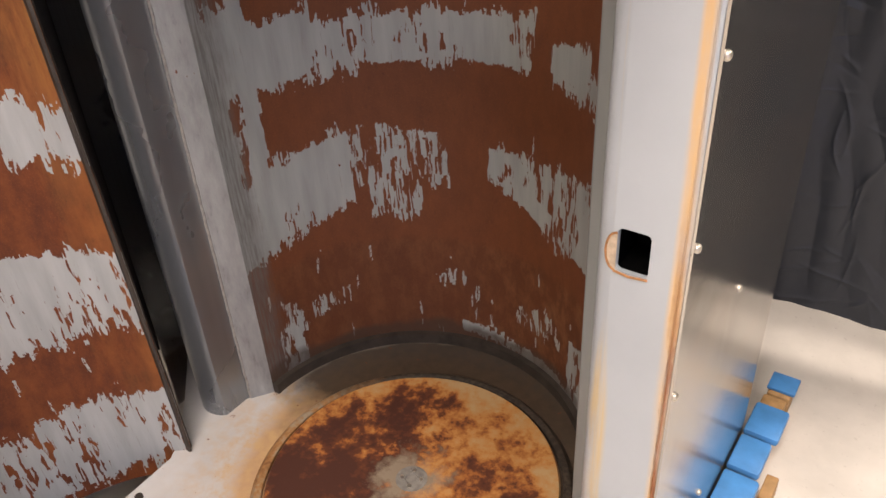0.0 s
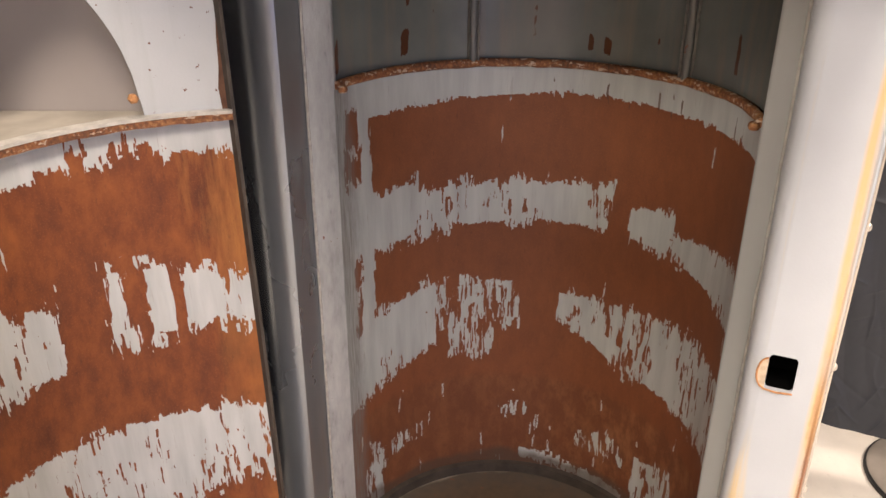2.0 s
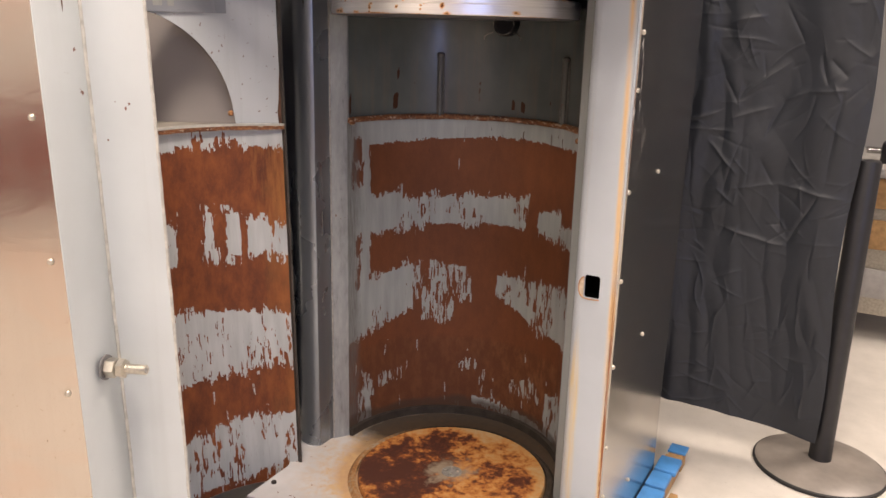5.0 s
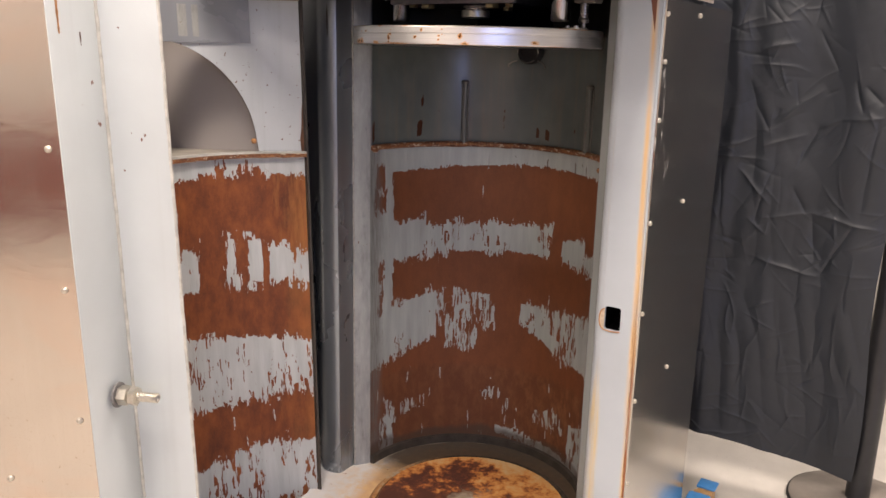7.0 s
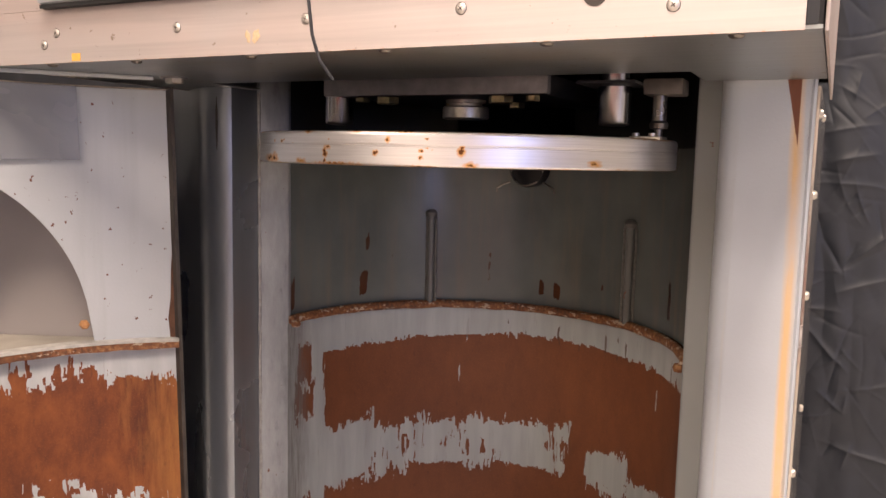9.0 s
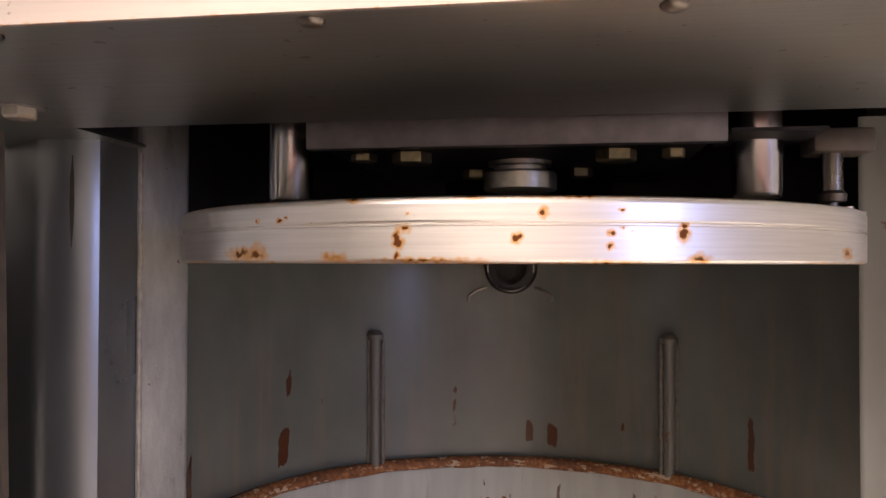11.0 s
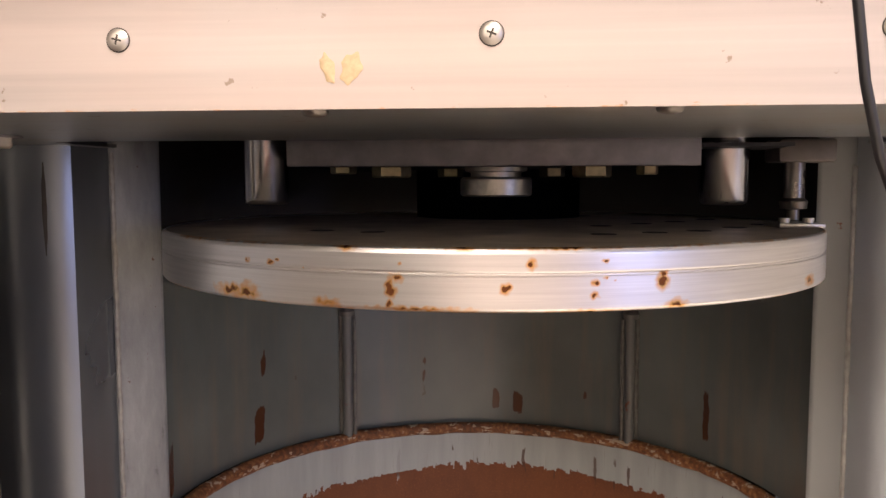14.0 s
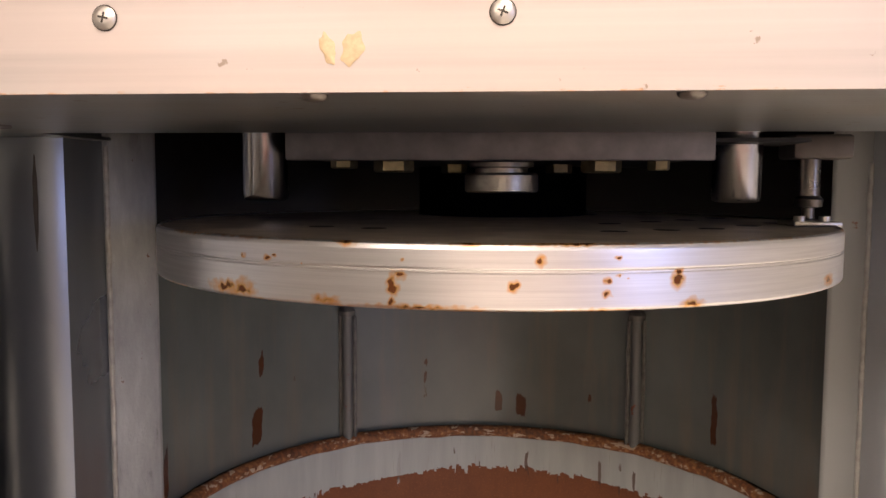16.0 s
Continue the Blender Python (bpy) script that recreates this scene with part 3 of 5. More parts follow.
# ---- mesh helpers ----
def box(bm, x0, x1, y0, y1, z0, z1, bevel=0.0, seg=2):
    vs = [bm.verts.new((x, y, z)) for z in (z0, z1) for x, y in ((x0, y0), (x1, y0), (x1, y1), (x0, y1))]
    fs = [bm.faces.new([vs[i] for i in q]) for q in ((3, 2, 1, 0), (4, 5, 6, 7), (0, 1, 5, 4), (1, 2, 6, 5), (2, 3, 7, 6), (3, 0, 4, 7))]
    if bevel:
        es = {e for f in fs for e in f.edges}
        bmesh.ops.bevel(bm, geom=list(es), offset=bevel, segments=seg, affect="EDGES", profile=0.5)
    return bm


def prism(bm, pts, z0, z1, bevel=0.0):
    lo = [bm.verts.new((x, y, z0)) for x, y in pts]
    hi = [bm.verts.new((x, y, z1)) for x, y in pts]
    n = len(pts)
    fs = [bm.faces.new(lo[::-1]), bm.faces.new(hi)]
    fs += [bm.faces.new((lo[i], lo[(i + 1) % n], hi[(i + 1) % n], hi[i])) for i in range(n)]
    if bevel:
        es = {e for f in fs[:2] for e in f.edges}
        bmesh.ops.bevel(bm, geom=list(es), offset=bevel, segments=2, affect="EDGES", profile=0.5)
    return bm


def lathe(bm, profile, m=Matrix(), seg=32, a0=0.0, a1=2 * math.pi):
    """A turned body: profile of (radius, height) from bottom to top round the z axis of m."""
    full = abs(a1 - a0 - 2 * math.pi) < 1e-6
    cols = seg if full else seg + 1
    rings = []
    for r, h in profile:
        if r < 1e-6:
            rings.append([bm.verts.new(m @ Vector((0, 0, h)))])
        else:
            rings.append([bm.verts.new(m @ Vector((r * math.cos(a0 + (a1 - a0) * i / seg), r * math.sin(a0 + (a1 - a0) * i / seg), h))) for i in range(cols)])
    for lo, hi in zip(rings, rings[1:]):
        for i in range(seg):
            j = (i + 1) % cols
            if len(lo) == 1 and len(hi) == 1:
                continue
            if len(lo) == 1:
                bm.faces.new((lo[0], hi[j], hi[i]))
            elif len(hi) == 1:
                bm.faces.new((lo[i], lo[j], hi[0]))
            else:
                bm.faces.new((lo[i], lo[j], hi[j], hi[i]))
    return bm


def rod(bm, p, q, r, seg=16):
    p, q = Vector(p), Vector(q)
    m = Matrix.Translation(p) @ (q - p).to_track_quat("Z", "Y").to_matrix().to_4x4()
    h = (q - p).length
    c = min(r * 0.2, h * 0.2)
    return lathe(bm, [(0, 0), (r - c, 0), (r, c), (r, h - c), (r - c, h), (0, h)], m, seg)


def wire(bm, pts, r, seg=8):
    """A round wire along points."""
    pts = [Vector(p) for p in pts]
    rings = []
    for i, p in enumerate(pts):
        d = (pts[min(i + 1, len(pts) - 1)] - pts[max(i - 1, 0)]).normalized()
        s = d.orthogonal().normalized() if not rings else (side - d * side.dot(d)).normalized()
        side = s
        t = d.cross(s)
        rings.append([bm.verts.new(p + r * (math.cos(2 * math.pi * k / seg) * s + math.sin(2 * math.pi * k / seg) * t)) for k in range(seg)])
    for a, b in zip(rings, rings[1:]):
        for k in range(seg):
            bm.faces.new((a[k], a[(k + 1) % seg], b[(k + 1) % seg], b[k]))
    bm.faces.new(rings[0][::-1])
    bm.faces.new(rings[-1])
    return bm


def arc_shell(bm, cx, cy, r, th, a0, a1, z0, z1, na, nz, field=None, cut=None):
    """A curved upright sheet with its inner face at radius r; angles in degrees from +y towards +x. cut(s, z) gives the lower z of the sheet at s."""
    uv = bm.loops.layers.uv.new("UVMap")
    coat = bm.verts.layers.float.new("coat")
    grid = {}
    for side, rr in ((0, r), (1, r + th)):
        for i in range(na + 1):
            a = radians(a0 + (a1 - a0) * i / na)
            lo = cut(a * r) if cut else z0
            for k in range(nz + 1):
                z = lo + (z1 - lo) * k / nz
                v = bm.verts.new((cx + rr * math.sin(a), cy + rr * math.cos(a), z))
                v[coat] = field(a * r, z) if field else 0.0
                grid[side, i, k] = (v, a * r, z)

    def face(*keys):
        f = bm.faces.new([grid[k][0] for k in keys])
        for lp, k in zip(f.loops, keys):
            lp[uv].uv = grid[k][1:]
    for i in range(na):
        for k in range(nz):
            face((0, i, k), (0, i, k + 1), (0, i + 1, k + 1), (0, i + 1, k))
            face((1, i, k), (1, i + 1, k), (1, i + 1, k + 1), (1, i, k + 1))
        face((0, i, 0), (0, i + 1, 0), (1, i + 1, 0), (1, i, 0))
        face((0, i, nz), (1, i, nz), (1, i + 1, nz), (0, i + 1, nz))
    for k in range(nz):
        face((0, 0, k), (1, 0, k), (1, 0, k + 1), (0, 0, k + 1))
        face((0, na, k), (0, na, k + 1), (1, na, k + 1), (1, na, k))
    return bm


def mesh_of(name, bm, mat, angle=38):
    bmesh.ops.recalc_face_normals(bm, faces=bm.faces[:])
    me = bpy.data.meshes.new(name)
    bm.to_mesh(me)
    bm.free()
    me.materials.append(mat)
    for p in me.polygons:
        p.use_smooth = True
    me.set_sharp_from_angle(angle=radians(angle))
    return me


def part(name, bm, mat, parent, label=""):
    ob = new(name, mesh_of(name, bm, mat))
    ob.parent = parent
    if label:
        ob["label"] = label
    return ob


def single(name, bm, mat, label, category, kind="", group=""):
    return tagged(new(name, mesh_of(name, bm, mat)), label, category, group, kind)


def holder(name, label, category, m=Matrix(), group=""):
    ob = new(name)
    ob.empty_display_size = 0.05
    ob.matrix_world = m
    return tagged(ob, label, category, group)


def B():
    return bmesh.new()


def facing(x, y, z, dx, dy, dz):
    """A pose at a place whose z axis points along the direction."""
    return Matrix.Translation((x, y, z)) @ Vector((dx, dy, dz)).to_track_quat("Z", "Y").to_matrix().to_4x4()


def inside(patch, s, z):
    """How deep (s, z) lies in a patch of coating with upright sides and sloping top and bottom; negative outside. A seventh number caps the depth, for torn coating."""
    s0, s1, t0, t1, b0, b1 = patch[:6]
    k = min(1.0, max(0.0, (s - s0) / (s1 - s0)))
    d = min(3 * (s - s0), 3 * (s1 - s), t0 + (t1 - t0) * k - z, z - b0 - (b1 - b0) * k)
    return min(d, patch[6]) if len(patch) > 6 else d


def coating(patches, holes=(), smooth=()):
    def field(s, z):
        d = max(inside(p, s, z) for p in patches)
        for p in smooth:
            d = max(d, 3.0 * inside(p, s, z))
        if holes:
            d = min(d, -max(inside(h, s, z) for h in holes))
        return max(-0.06, min(0.06, d))
    return field


def screw_mesh(r=0.0055, h=0.003):
    return mesh_of("screw_head", lathe(B(), [(r, 0), (r, h * 0.35), (r * 0.8, h * 0.8), (r * 0.45, h), (0, h)], seg=16), M_ZINC)


SMALL_SCREW = screw_mesh(0.0052, 0.0042)
PAN_SCREW = mesh_of("screw_head", lathe(B(), [(0.0047, 0), (0.0047, 0.0006), (0.0040, 0.0013), (0.0020, 0.0017), (0, 0.0018)], seg=24), M_SCREW)
DOME_SCREW = mesh_of("screw_head", lathe(B(), [(0.0060, 0), (0.0056, 0.0014), (0.0042, 0.0025), (0.0018, 0.0030), (0, 0.0031)], seg=20), M_DULL)
SLOT = mesh_of("slot", box(box(B(), -0.0021, 0.0021, -0.0004, 0.0004, 0, 0.0005), -0.0004, 0.0004, -0.0021, 0.0021, 0, 0.0005), M_GRIME_SHADE)


GAP = mesh_of("gap_ring", lathe(B(), [(0.0047, 0.0001), (0.0052, 0.0001), (0.0052, 0.0003), (0.0047, 0.0003)], seg=24), M_GRIME_SHADE)


def put_screw(me, m, parent, cross=False):
    ob = new("screw", me)
    ob.parent = parent
    ob.matrix_basis = m
    if cross:
        gap = new("gap_ring", GAP)
        gap.parent = ob
        sl = new("slot", SLOT)
        sl.parent = ob
        sl.matrix_basis = pose(0, 0, 0.00145, 0, 0, random.uniform(0, 90))
    return ob


# ---- room ----
single("floor", box(B(), -6, 6, -5.15, 6, -0.1, 0), M_FLOOR, "polished beige concrete workshop floor", "floor", "structure")
single("ceiling", box(B(), -6, 6, -5.15, 6, CEIL, CEIL + 0.1), M_WALL, "plain white workshop ceiling", "ceiling", "structure")
single("wall_north", box(B(), -6, 6, 6, 6.15, 0, CEIL), M_WALL, "plain pale workshop wall", "wall", "structure")
# Unseen wall, paler than the others to brighten the rim and strip.
single("wall_south", box(B(), -6, 6, -5.15, -5.0, 0, CEIL), M_WHITE, "plain pale workshop wall", "wall", "structure")
# Unseen panel added to give the door skin a maroon reflection.
single("maroon_reflector", box(B(), -6, 6, -4.998, -4.985, 0.20, 0.82), M_MAROON, "added maroon panel, there to be reflected in the door skin", "wall paint", "structure")
single("wall_east", box(B(), 6, 6.15, -5.15, 6, 0, CEIL), M_WALL, "plain pale workshop wall", "wall", "structure")
single("wall_west", box(B(), -6.15, -6, -5.15, 6, 0, CEIL), M_WALL, "plain pale workshop wall", "wall", "structure")
for lx, ly, lc, lp in LAMPS:
    fx = holder("ceiling_light", "white metal housing of a ceiling strip light", "ceiling light", pose(lx, ly, CEIL), "ceiling lights")
    part("housing", box(B(), -0.32, 0.32, -0.74, 0.74, -0.06, 0.0, 0.01), M_LAMPGLASS, fx)
    for sx in (-1, 1):
        part("end_cap", box(B(), -0.32, 0.32, sx * 0.755 - 0.012, sx * 0.755 + 0.012, -0.066, 0.0, 0.003), M_LAMPGLASS, fx)

win = holder("window_1", "grey framed window with a bright pane", "window", pose(5.0, -4.996, 1.90, 0, 0, -90))
win["kind"] = "structure"
for y0, y1, z0, z1 in ((-0.80, 0.80, 0.66, 0.72), (-0.80, 0.80, -0.72, -0.66), (-0.80, -0.74, -0.659, 0.659), (0.74, 0.80, -0.659, 0.659), (-0.03, 0.03, -0.659, 0.659)):
    part("window_frame", box(B(), -0.06, 0.0, y0, y1, z0, z1, 0.004), M_LAMPGLASS, win)
for y0, y1 in ((-0.739, -0.031), (0.031, 0.739)):
    part("pane", box(B(), -0.030, -0.024, y0, y1, -0.658, 0.658), M_PANE, win)

# ---- machine cabinet ----
CX, CY, R = -0.0195, 0.05, 0.309
RING_Z, BASE_Z, HOOD_Z = 1.060, 0.178, 1.426
A0, A1 = -91.0, 87.0
cab = holder("machine_cabinet", "large grey steel machine cabinet with a rusted cylindrical chamber", "machine")

PATCH_UPPER = [(-0.60, -0.404, 1.08, 1.08, 0.46, 0.45), (-0.42, -0.30, 0.850, 0.866, 0.745, 0.758), (-0.31, 0.070, 0.842, 0.855, 0.760, 0.772, 0.010),
               (0.112, 0.203, 0.830, 0.850, 0.770, 0.768), (0.195, 0.48, 0.808, 0.850, 0.766, 0.735)]
PATCH_LOWER = [(-0.43, -0.262, 0.617, 0.652, 0.455, 0.512, 0.016), (-0.222, -0.094, 0.652, 0.635, 0.548, 0.540, 0.001), (-0.236, -0.150, 0.570, 0.555, 0.482, 0.476, 0.003),
               (-0.30, -0.215, 0.655, 0.652, 0.535, 0.548, -0.001), (-0.016, 0.120, 0.625, 0.630, 0.565, 0.495, 0.006), (0.110, 0.48, 0.628, 0.652, 0.496, 0.485, 0.006), (0.425, 0.60, 0.90, 0.90, 0.66, 0.66, 0.006), (-0.437, -0.392, 0.355, 0.335, 0.290, 0.280, 0.002), (-0.448, -0.40, 0.30, 0.29, 0.185, 0.185, 0.006)]
PATCH_FOOT = [(-0.125, -0.070, 0.345, 0.345, 0.333, 0.333), (-0.080, 0.03, 0.238, 0.224, 0.214, 0.204), (0.02, 0.24, 0.224, 0.214, 0.204, 0.178), (0.18, 0.29, 0.32, 0.36, 0.21, 0.19, 0.003), (-0.37, -0.31, 0.32, 0.33, 0.29, 0.30, 0.001), (0.03, 0.16, 0.31, 0.33, 0.27, 0.29, -0.003)]
BARE = [(-0.464, -0.432, 1.013, 1.010, 0.957, 0.953), (-0.469, -0.427, 0.948, 0.945, 0.893, 0.893), (-0.455, -0.435, 0.755, 0.755, 0.70, 0.70), (-0.455, -0.442, 0.675, 0.675, 0.61, 0.61)]
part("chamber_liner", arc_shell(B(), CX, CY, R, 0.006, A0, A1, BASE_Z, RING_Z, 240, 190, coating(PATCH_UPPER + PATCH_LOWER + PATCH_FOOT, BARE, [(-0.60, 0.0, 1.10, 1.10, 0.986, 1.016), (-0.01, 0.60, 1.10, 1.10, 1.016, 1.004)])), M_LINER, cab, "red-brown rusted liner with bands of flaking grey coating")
DRIPS = [(-0.332, -0.317, 1.126, 1.130, 1.088, 1.092), (-0.321, -0.315, 1.184, 1.200, 1.164, 1.170), (-0.092, -0.0885, 1.158, 1.160, 1.110, 1.108), (0.003, 0.011, 1.117, 1.117, 1.092, 1.092), (0.030, 0.043, 1.118, 1.110, 1.090, 1.085),
         (0.289, 0.297, 1.150, 1.154, 1.098, 1.098), (-0.484, -0.474, 1.118, 1.135, 1.078, 1.078), (0.124, 0.129, 1.123, 1.123, 1.114, 1.114), (-0.271, -0.267, 1.158, 1.158, 1.150, 1.150)]
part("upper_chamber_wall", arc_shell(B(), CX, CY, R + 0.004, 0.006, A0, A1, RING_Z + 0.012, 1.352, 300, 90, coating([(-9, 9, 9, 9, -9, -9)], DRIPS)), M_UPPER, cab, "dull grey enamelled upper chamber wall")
# The wall's black colour stands in for the hood's deep shade.
part("cavity_wall", arc_shell(B(), CX, CY, R + 0.004, 0.006, A0, A1, 1.3525, 1.62, 60, 1), M_RUBBER_SHADE, cab, "wall above the disc, coloured black for its shade")
# rusted ring bar on the liner's upper edge
ring = B()
wire(ring, [(CX + (R - 0.004) * math.sin(radians(a)), CY + (R - 0.004) * math.cos(radians(a)), RING_Z + 0.0068) for a in [-90.5 + 1.5 * i for i in range(116)]], 0.0074, 12)
for v in ring.verts:
    v.co.z += 0.0016 * noise.noise(v.co * 40)
    v.co.x *= 1 + 0.004 * noise.noise(v.co * 55)
part("ring_bar", ring, M_RING, cab, "rusted round ring bar with pale scale")
for s in (-90, 81.5):
    a = radians(s)
    part("weld_lump", lathe(B(), [(0, -0.006), (0.008, -0.004), (0.011, 0.004), (0.009, 0.012), (0, 0.017)], pose(CX + (R - 0.012) * math.sin(a), CY + (R - 0.012) * math.cos(a), RING_Z - 0.001) @ Matrix.Diagonal((0.75, 0.75, 0.6, 1)), 12), M_RING, cab)
for x in (-0.202, 0.156):
    a = math.asin((x - CX) / (R - 0.002))
    cxr, cyr = CX + (R - 0.004) * math.sin(a), CY + (R - 0.004) * math.cos(a)
    part("guide_rod", rod(B(), (cxr, cyr, RING_Z + 0.008), (cxr, cyr, 1.232), 0.0065), M_ROD, cab, "slim upright steel rod welded to the wall")
    for off in (-0.009, 0.009):
        part("weld_seam", rod(B(), (cxr + off, cyr + 0.002, RING_Z + 0.012), (cxr + off, cyr + 0.002, 1.226), 0.0026, 8), M_RODWELD, cab)
    part("rod_cap", lathe(B(), [(0, 0), (0.010, 0.001), (0.0105, 0.007), (0.006, 0.012), (0, 0.0125)], pose(cxr, cyr, 1.226), 14), M_RODWELD, cab, "dark rod end")
# port with a wire clip
port = part("drain_port", lathe(B(), [(0.020, 0.024), (0.030, 0.024), (0.033, 0.019), (0.033, -0.004), (0.030, -0.006), (0.026, 0.0), (0.024, 0.012), (0.0, 0.012)], facing(-0.035, 0.352, 1.316, 0, -1, 0), 28), M_RUBBER_SHADE, cab, "black round port in the wall")
part("spring_wire", wire(B(), [(-0.035 + 0.029 * math.cos(t), 0.327 - 0.004 * math.sin(3 * t), 1.316 + 0.029 * math.sin(t)) for t in [math.pi * (0.9 + 1.2 * i / 24) for i in range(25)]], 0.0014), M_DULL, port)
for sx in (-1, 1):
    part("clip_leg", wire(B(), [(-0.035 + sx * 0.030, 0.327, 1.292), (-0.035 + sx * 0.042, 0.324, 1.288), (-0.035 + sx * 0.052, 0.322, 1.281), (-0.035 + sx * 0.0525, 0.323, 1.274)], 0.0018), M_DULL, port)

# hinge column, joined to the cabinet's left front
pillar = [(-0.395 + 0.05 * math.sin(radians(a)), -0.009 - 0.05 * math.cos(radians(a))) for a in range(42, -37, -4)] + [(-0.600, 0.078)]
part("hinge_column", prism(B(), pillar[::-1] + [(-0.3606, -0.0410), (-0.3606, -0.0250), (-0.3605, 0.0030), (-0.3580, 0.0085), (-0.3640, 0.0112), (-0.3795, 0.125), (-0.60, 0.125)], BASE_Z - 0.003, 1.46), M_COLUMN, cab, "slate grey rounded hinge column with a bright fold")
part("seal_flange", prism(B(), [(-0.3635, 0.0085), (-0.3535, 0.0085), (-0.3510, 0.0130), (-0.3290, 0.0440), (-0.3285, 0.0490), (-0.3335, 0.0600), (-0.3630, 0.0600)], BASE_Z - 0.002, 1.46, 0.002), M_FLANGE, cab, "pale grey worn flange strip")
# Added panel: keeps light out of the gap between door and column.
part("gap_light_blocker", prism(B(), [(-0.598, 0.077), (-0.604, 0.077), (-0.700, -0.16), (-0.694, -0.16)], BASE_Z - 0.003, 1.42), M_DARK, cab, "added dark panel blocking light behind the column")
chip = B()
rows = []
for i in range(25):
    z = 1.335 + 0.078 * i / 24
    w = 0.0003 + 0.0014 * math.sin(math.pi * i / 24) + 0.0010 * abs(noise.noise(Vector((z * 47, 2, 0))))
    xc = -0.3800 + 0.0010 * noise.noise(Vector((z * 38, 6, 0)))
    rows.append([chip.verts.new((xc + s * w, -0.0096 - math.sqrt(0.05 ** 2 - (xc + s * w + 0.395) ** 2), z)) for s in (-1, 1)])
for a, b in zip(rows, rows[1:]):
    chip.faces.new((a[0], a[1], b[1], b[0]))
part("rust_run", chip, M_GRIME_SHADE, cab, "dark rust run on the column")
zs = [BASE_Z + 0.005 + 1.24 * i / 160 for i in range(161)]
part("weld_seam", wire(B(), [(-0.3545 + 0.0012 * noise.noise(Vector((z * 60, 3, 0))), 0.0080 + 0.0012 * noise.noise(Vector((z * 47, 9, 0))), z) for z in zs], 0.0024, 8), M_WELD, cab)

# right door post with a square latch hole
HX0, HX1, HZ0, HZ1 = 0.3445, 0.3800, 0.734, 0.7865
post = B()
for q in ((0.3400, HX0, 0.10, 1.45), (HX1, 0.4125, 0.10, 1.45), (HX0, HX1, 0.10, HZ0), (HX0, HX1, HZ1, 1.45)):
    box(post, q[0], q[1], 0.0, 0.006, q[2], q[3])
bmesh.ops.remove_doubles(post, verts=post.verts[:], dist=0.0002)
for hx, hz, sx, sz in ((HX0, HZ0, 1, 1), (HX1, HZ0, -1, 1), (HX0, HZ1, 1, -1), (HX1, HZ1, -1, -1)):
    bow = [(hx - sx * 0.0005, hz - sz * 0.0005)] + [(hx + sx * 0.0065 * (1 - math.sin(radians(a))), hz + sz * 0.0065 * (1 - math.cos(radians(a)))) for a in range(0, 91, 15)]
    front, rear = [post.verts.new((x, 0.0004, z)) for x, z in bow], [post.verts.new((x, 0.0056, z)) for x, z in bow]
    post.faces.new(front)
    post.faces.new(rear[::-1])
    for i in range(len(bow)):
        j = (i + 1) % len(bow)
        post.faces.new((front[i], rear[i], rear[j], front[j]))
part("door_post_face", post, M_POST, cab, "pale grey post face with rust running down its edge")
part("post_edge", prism(B(), [(0.4127, 0.0005), (0.4155, -0.001), (0.4182, 0.002), (0.4182, 0.016), (0.4127, 0.016)], 0.10, 1.45), M_POST, cab)
part("post_corner", prism(B(), [(0.3400, 0.0), (0.3320, 0.0010), (0.3250, 0.0045), (0.3200, 0.0110), (0.3175, 0.0200), (0.3165, 0.0320), (0.3165, 0.0590), (0.3215, 0.0590), (0.3215, 0.0330), (0.3225, 0.0220), (0.3245, 0.0145), (0.3285, 0.0085), (0.3335, 0.0062), (0.3400, 0.0060)], BASE_Z - 0.003, 1.45), M_POST, cab, "rounded grey corner of the post")
part("post_return", prism(B(), [(0.3210, 0.0595), (0.3210, 0.0655), (0.2870, 0.0655), (0.2845, 0.0640), (0.2840, 0.0620), (0.2855, 0.0602), (0.2880, 0.0595)], BASE_Z - 0.003, 1.45), M_PAINT_SHADED, cab, "grey flange strip between the post and the chamber")
part("weld_seam", wire(B(), [(0.3155 + 0.0014 * noise.noise(Vector((z * 21, 5, 0))), 0.0590 + 0.001 * noise.noise(Vector((z * 33, 1, 0))), z) for z in [0.2 + 1.21 * i / 120 for i in range(121)]], 0.0026, 8), M_WELD, cab)
hole = B()
for q in ((HX0 - 0.004, HX1 + 0.004, 0.060, 0.064, HZ0 - 0.004, HZ1 + 0.004), (HX0 - 0.004, HX0 - 0.001, 0.0066, 0.0598, HZ0 - 0.004, HZ1 + 0.004), (HX1 + 0.001, HX1 + 0.004, 0.0066, 0.0598, HZ0 - 0.004, HZ1 + 0.004),
          (HX0 - 0.0008, HX1 + 0.0008, 0.0066, 0.0598, HZ0 - 0.004, HZ0 - 0.001), (HX0 - 0.0008, HX1 + 0.0008, 0.0066, 0.0598, HZ1 + 0.001, HZ1 + 0.004)):
    box(hole, *q)
# Walls of the recess carry its shade as black colour.
part("latch_recess", hole, M_VOID, cab, "latch hole with shade painted black on its walls")
scar = B()
arc_ = [(HX0 - 0.0002 - 0.0115 * math.sin(t), 0.5 * (HZ0 + HZ1) - 0.003 + 0.023 * math.cos(t)) for t in [math.pi * i / 16 for i in range(17)]]
lo_, hi_ = [scar.verts.new((x, -0.0003, z)) for x, z in arc_], [scar.verts.new((x, -0.0010, z)) for x, z in arc_]
scar.faces.new(hi_)
for i in range(16):
    scar.faces.new((lo_[i], lo_[i + 1], hi_[i + 1], hi_[i]))
part("cut_scar", scar, M_PALESCAR, cab, "pale torch-cut patch beside the latch hole")
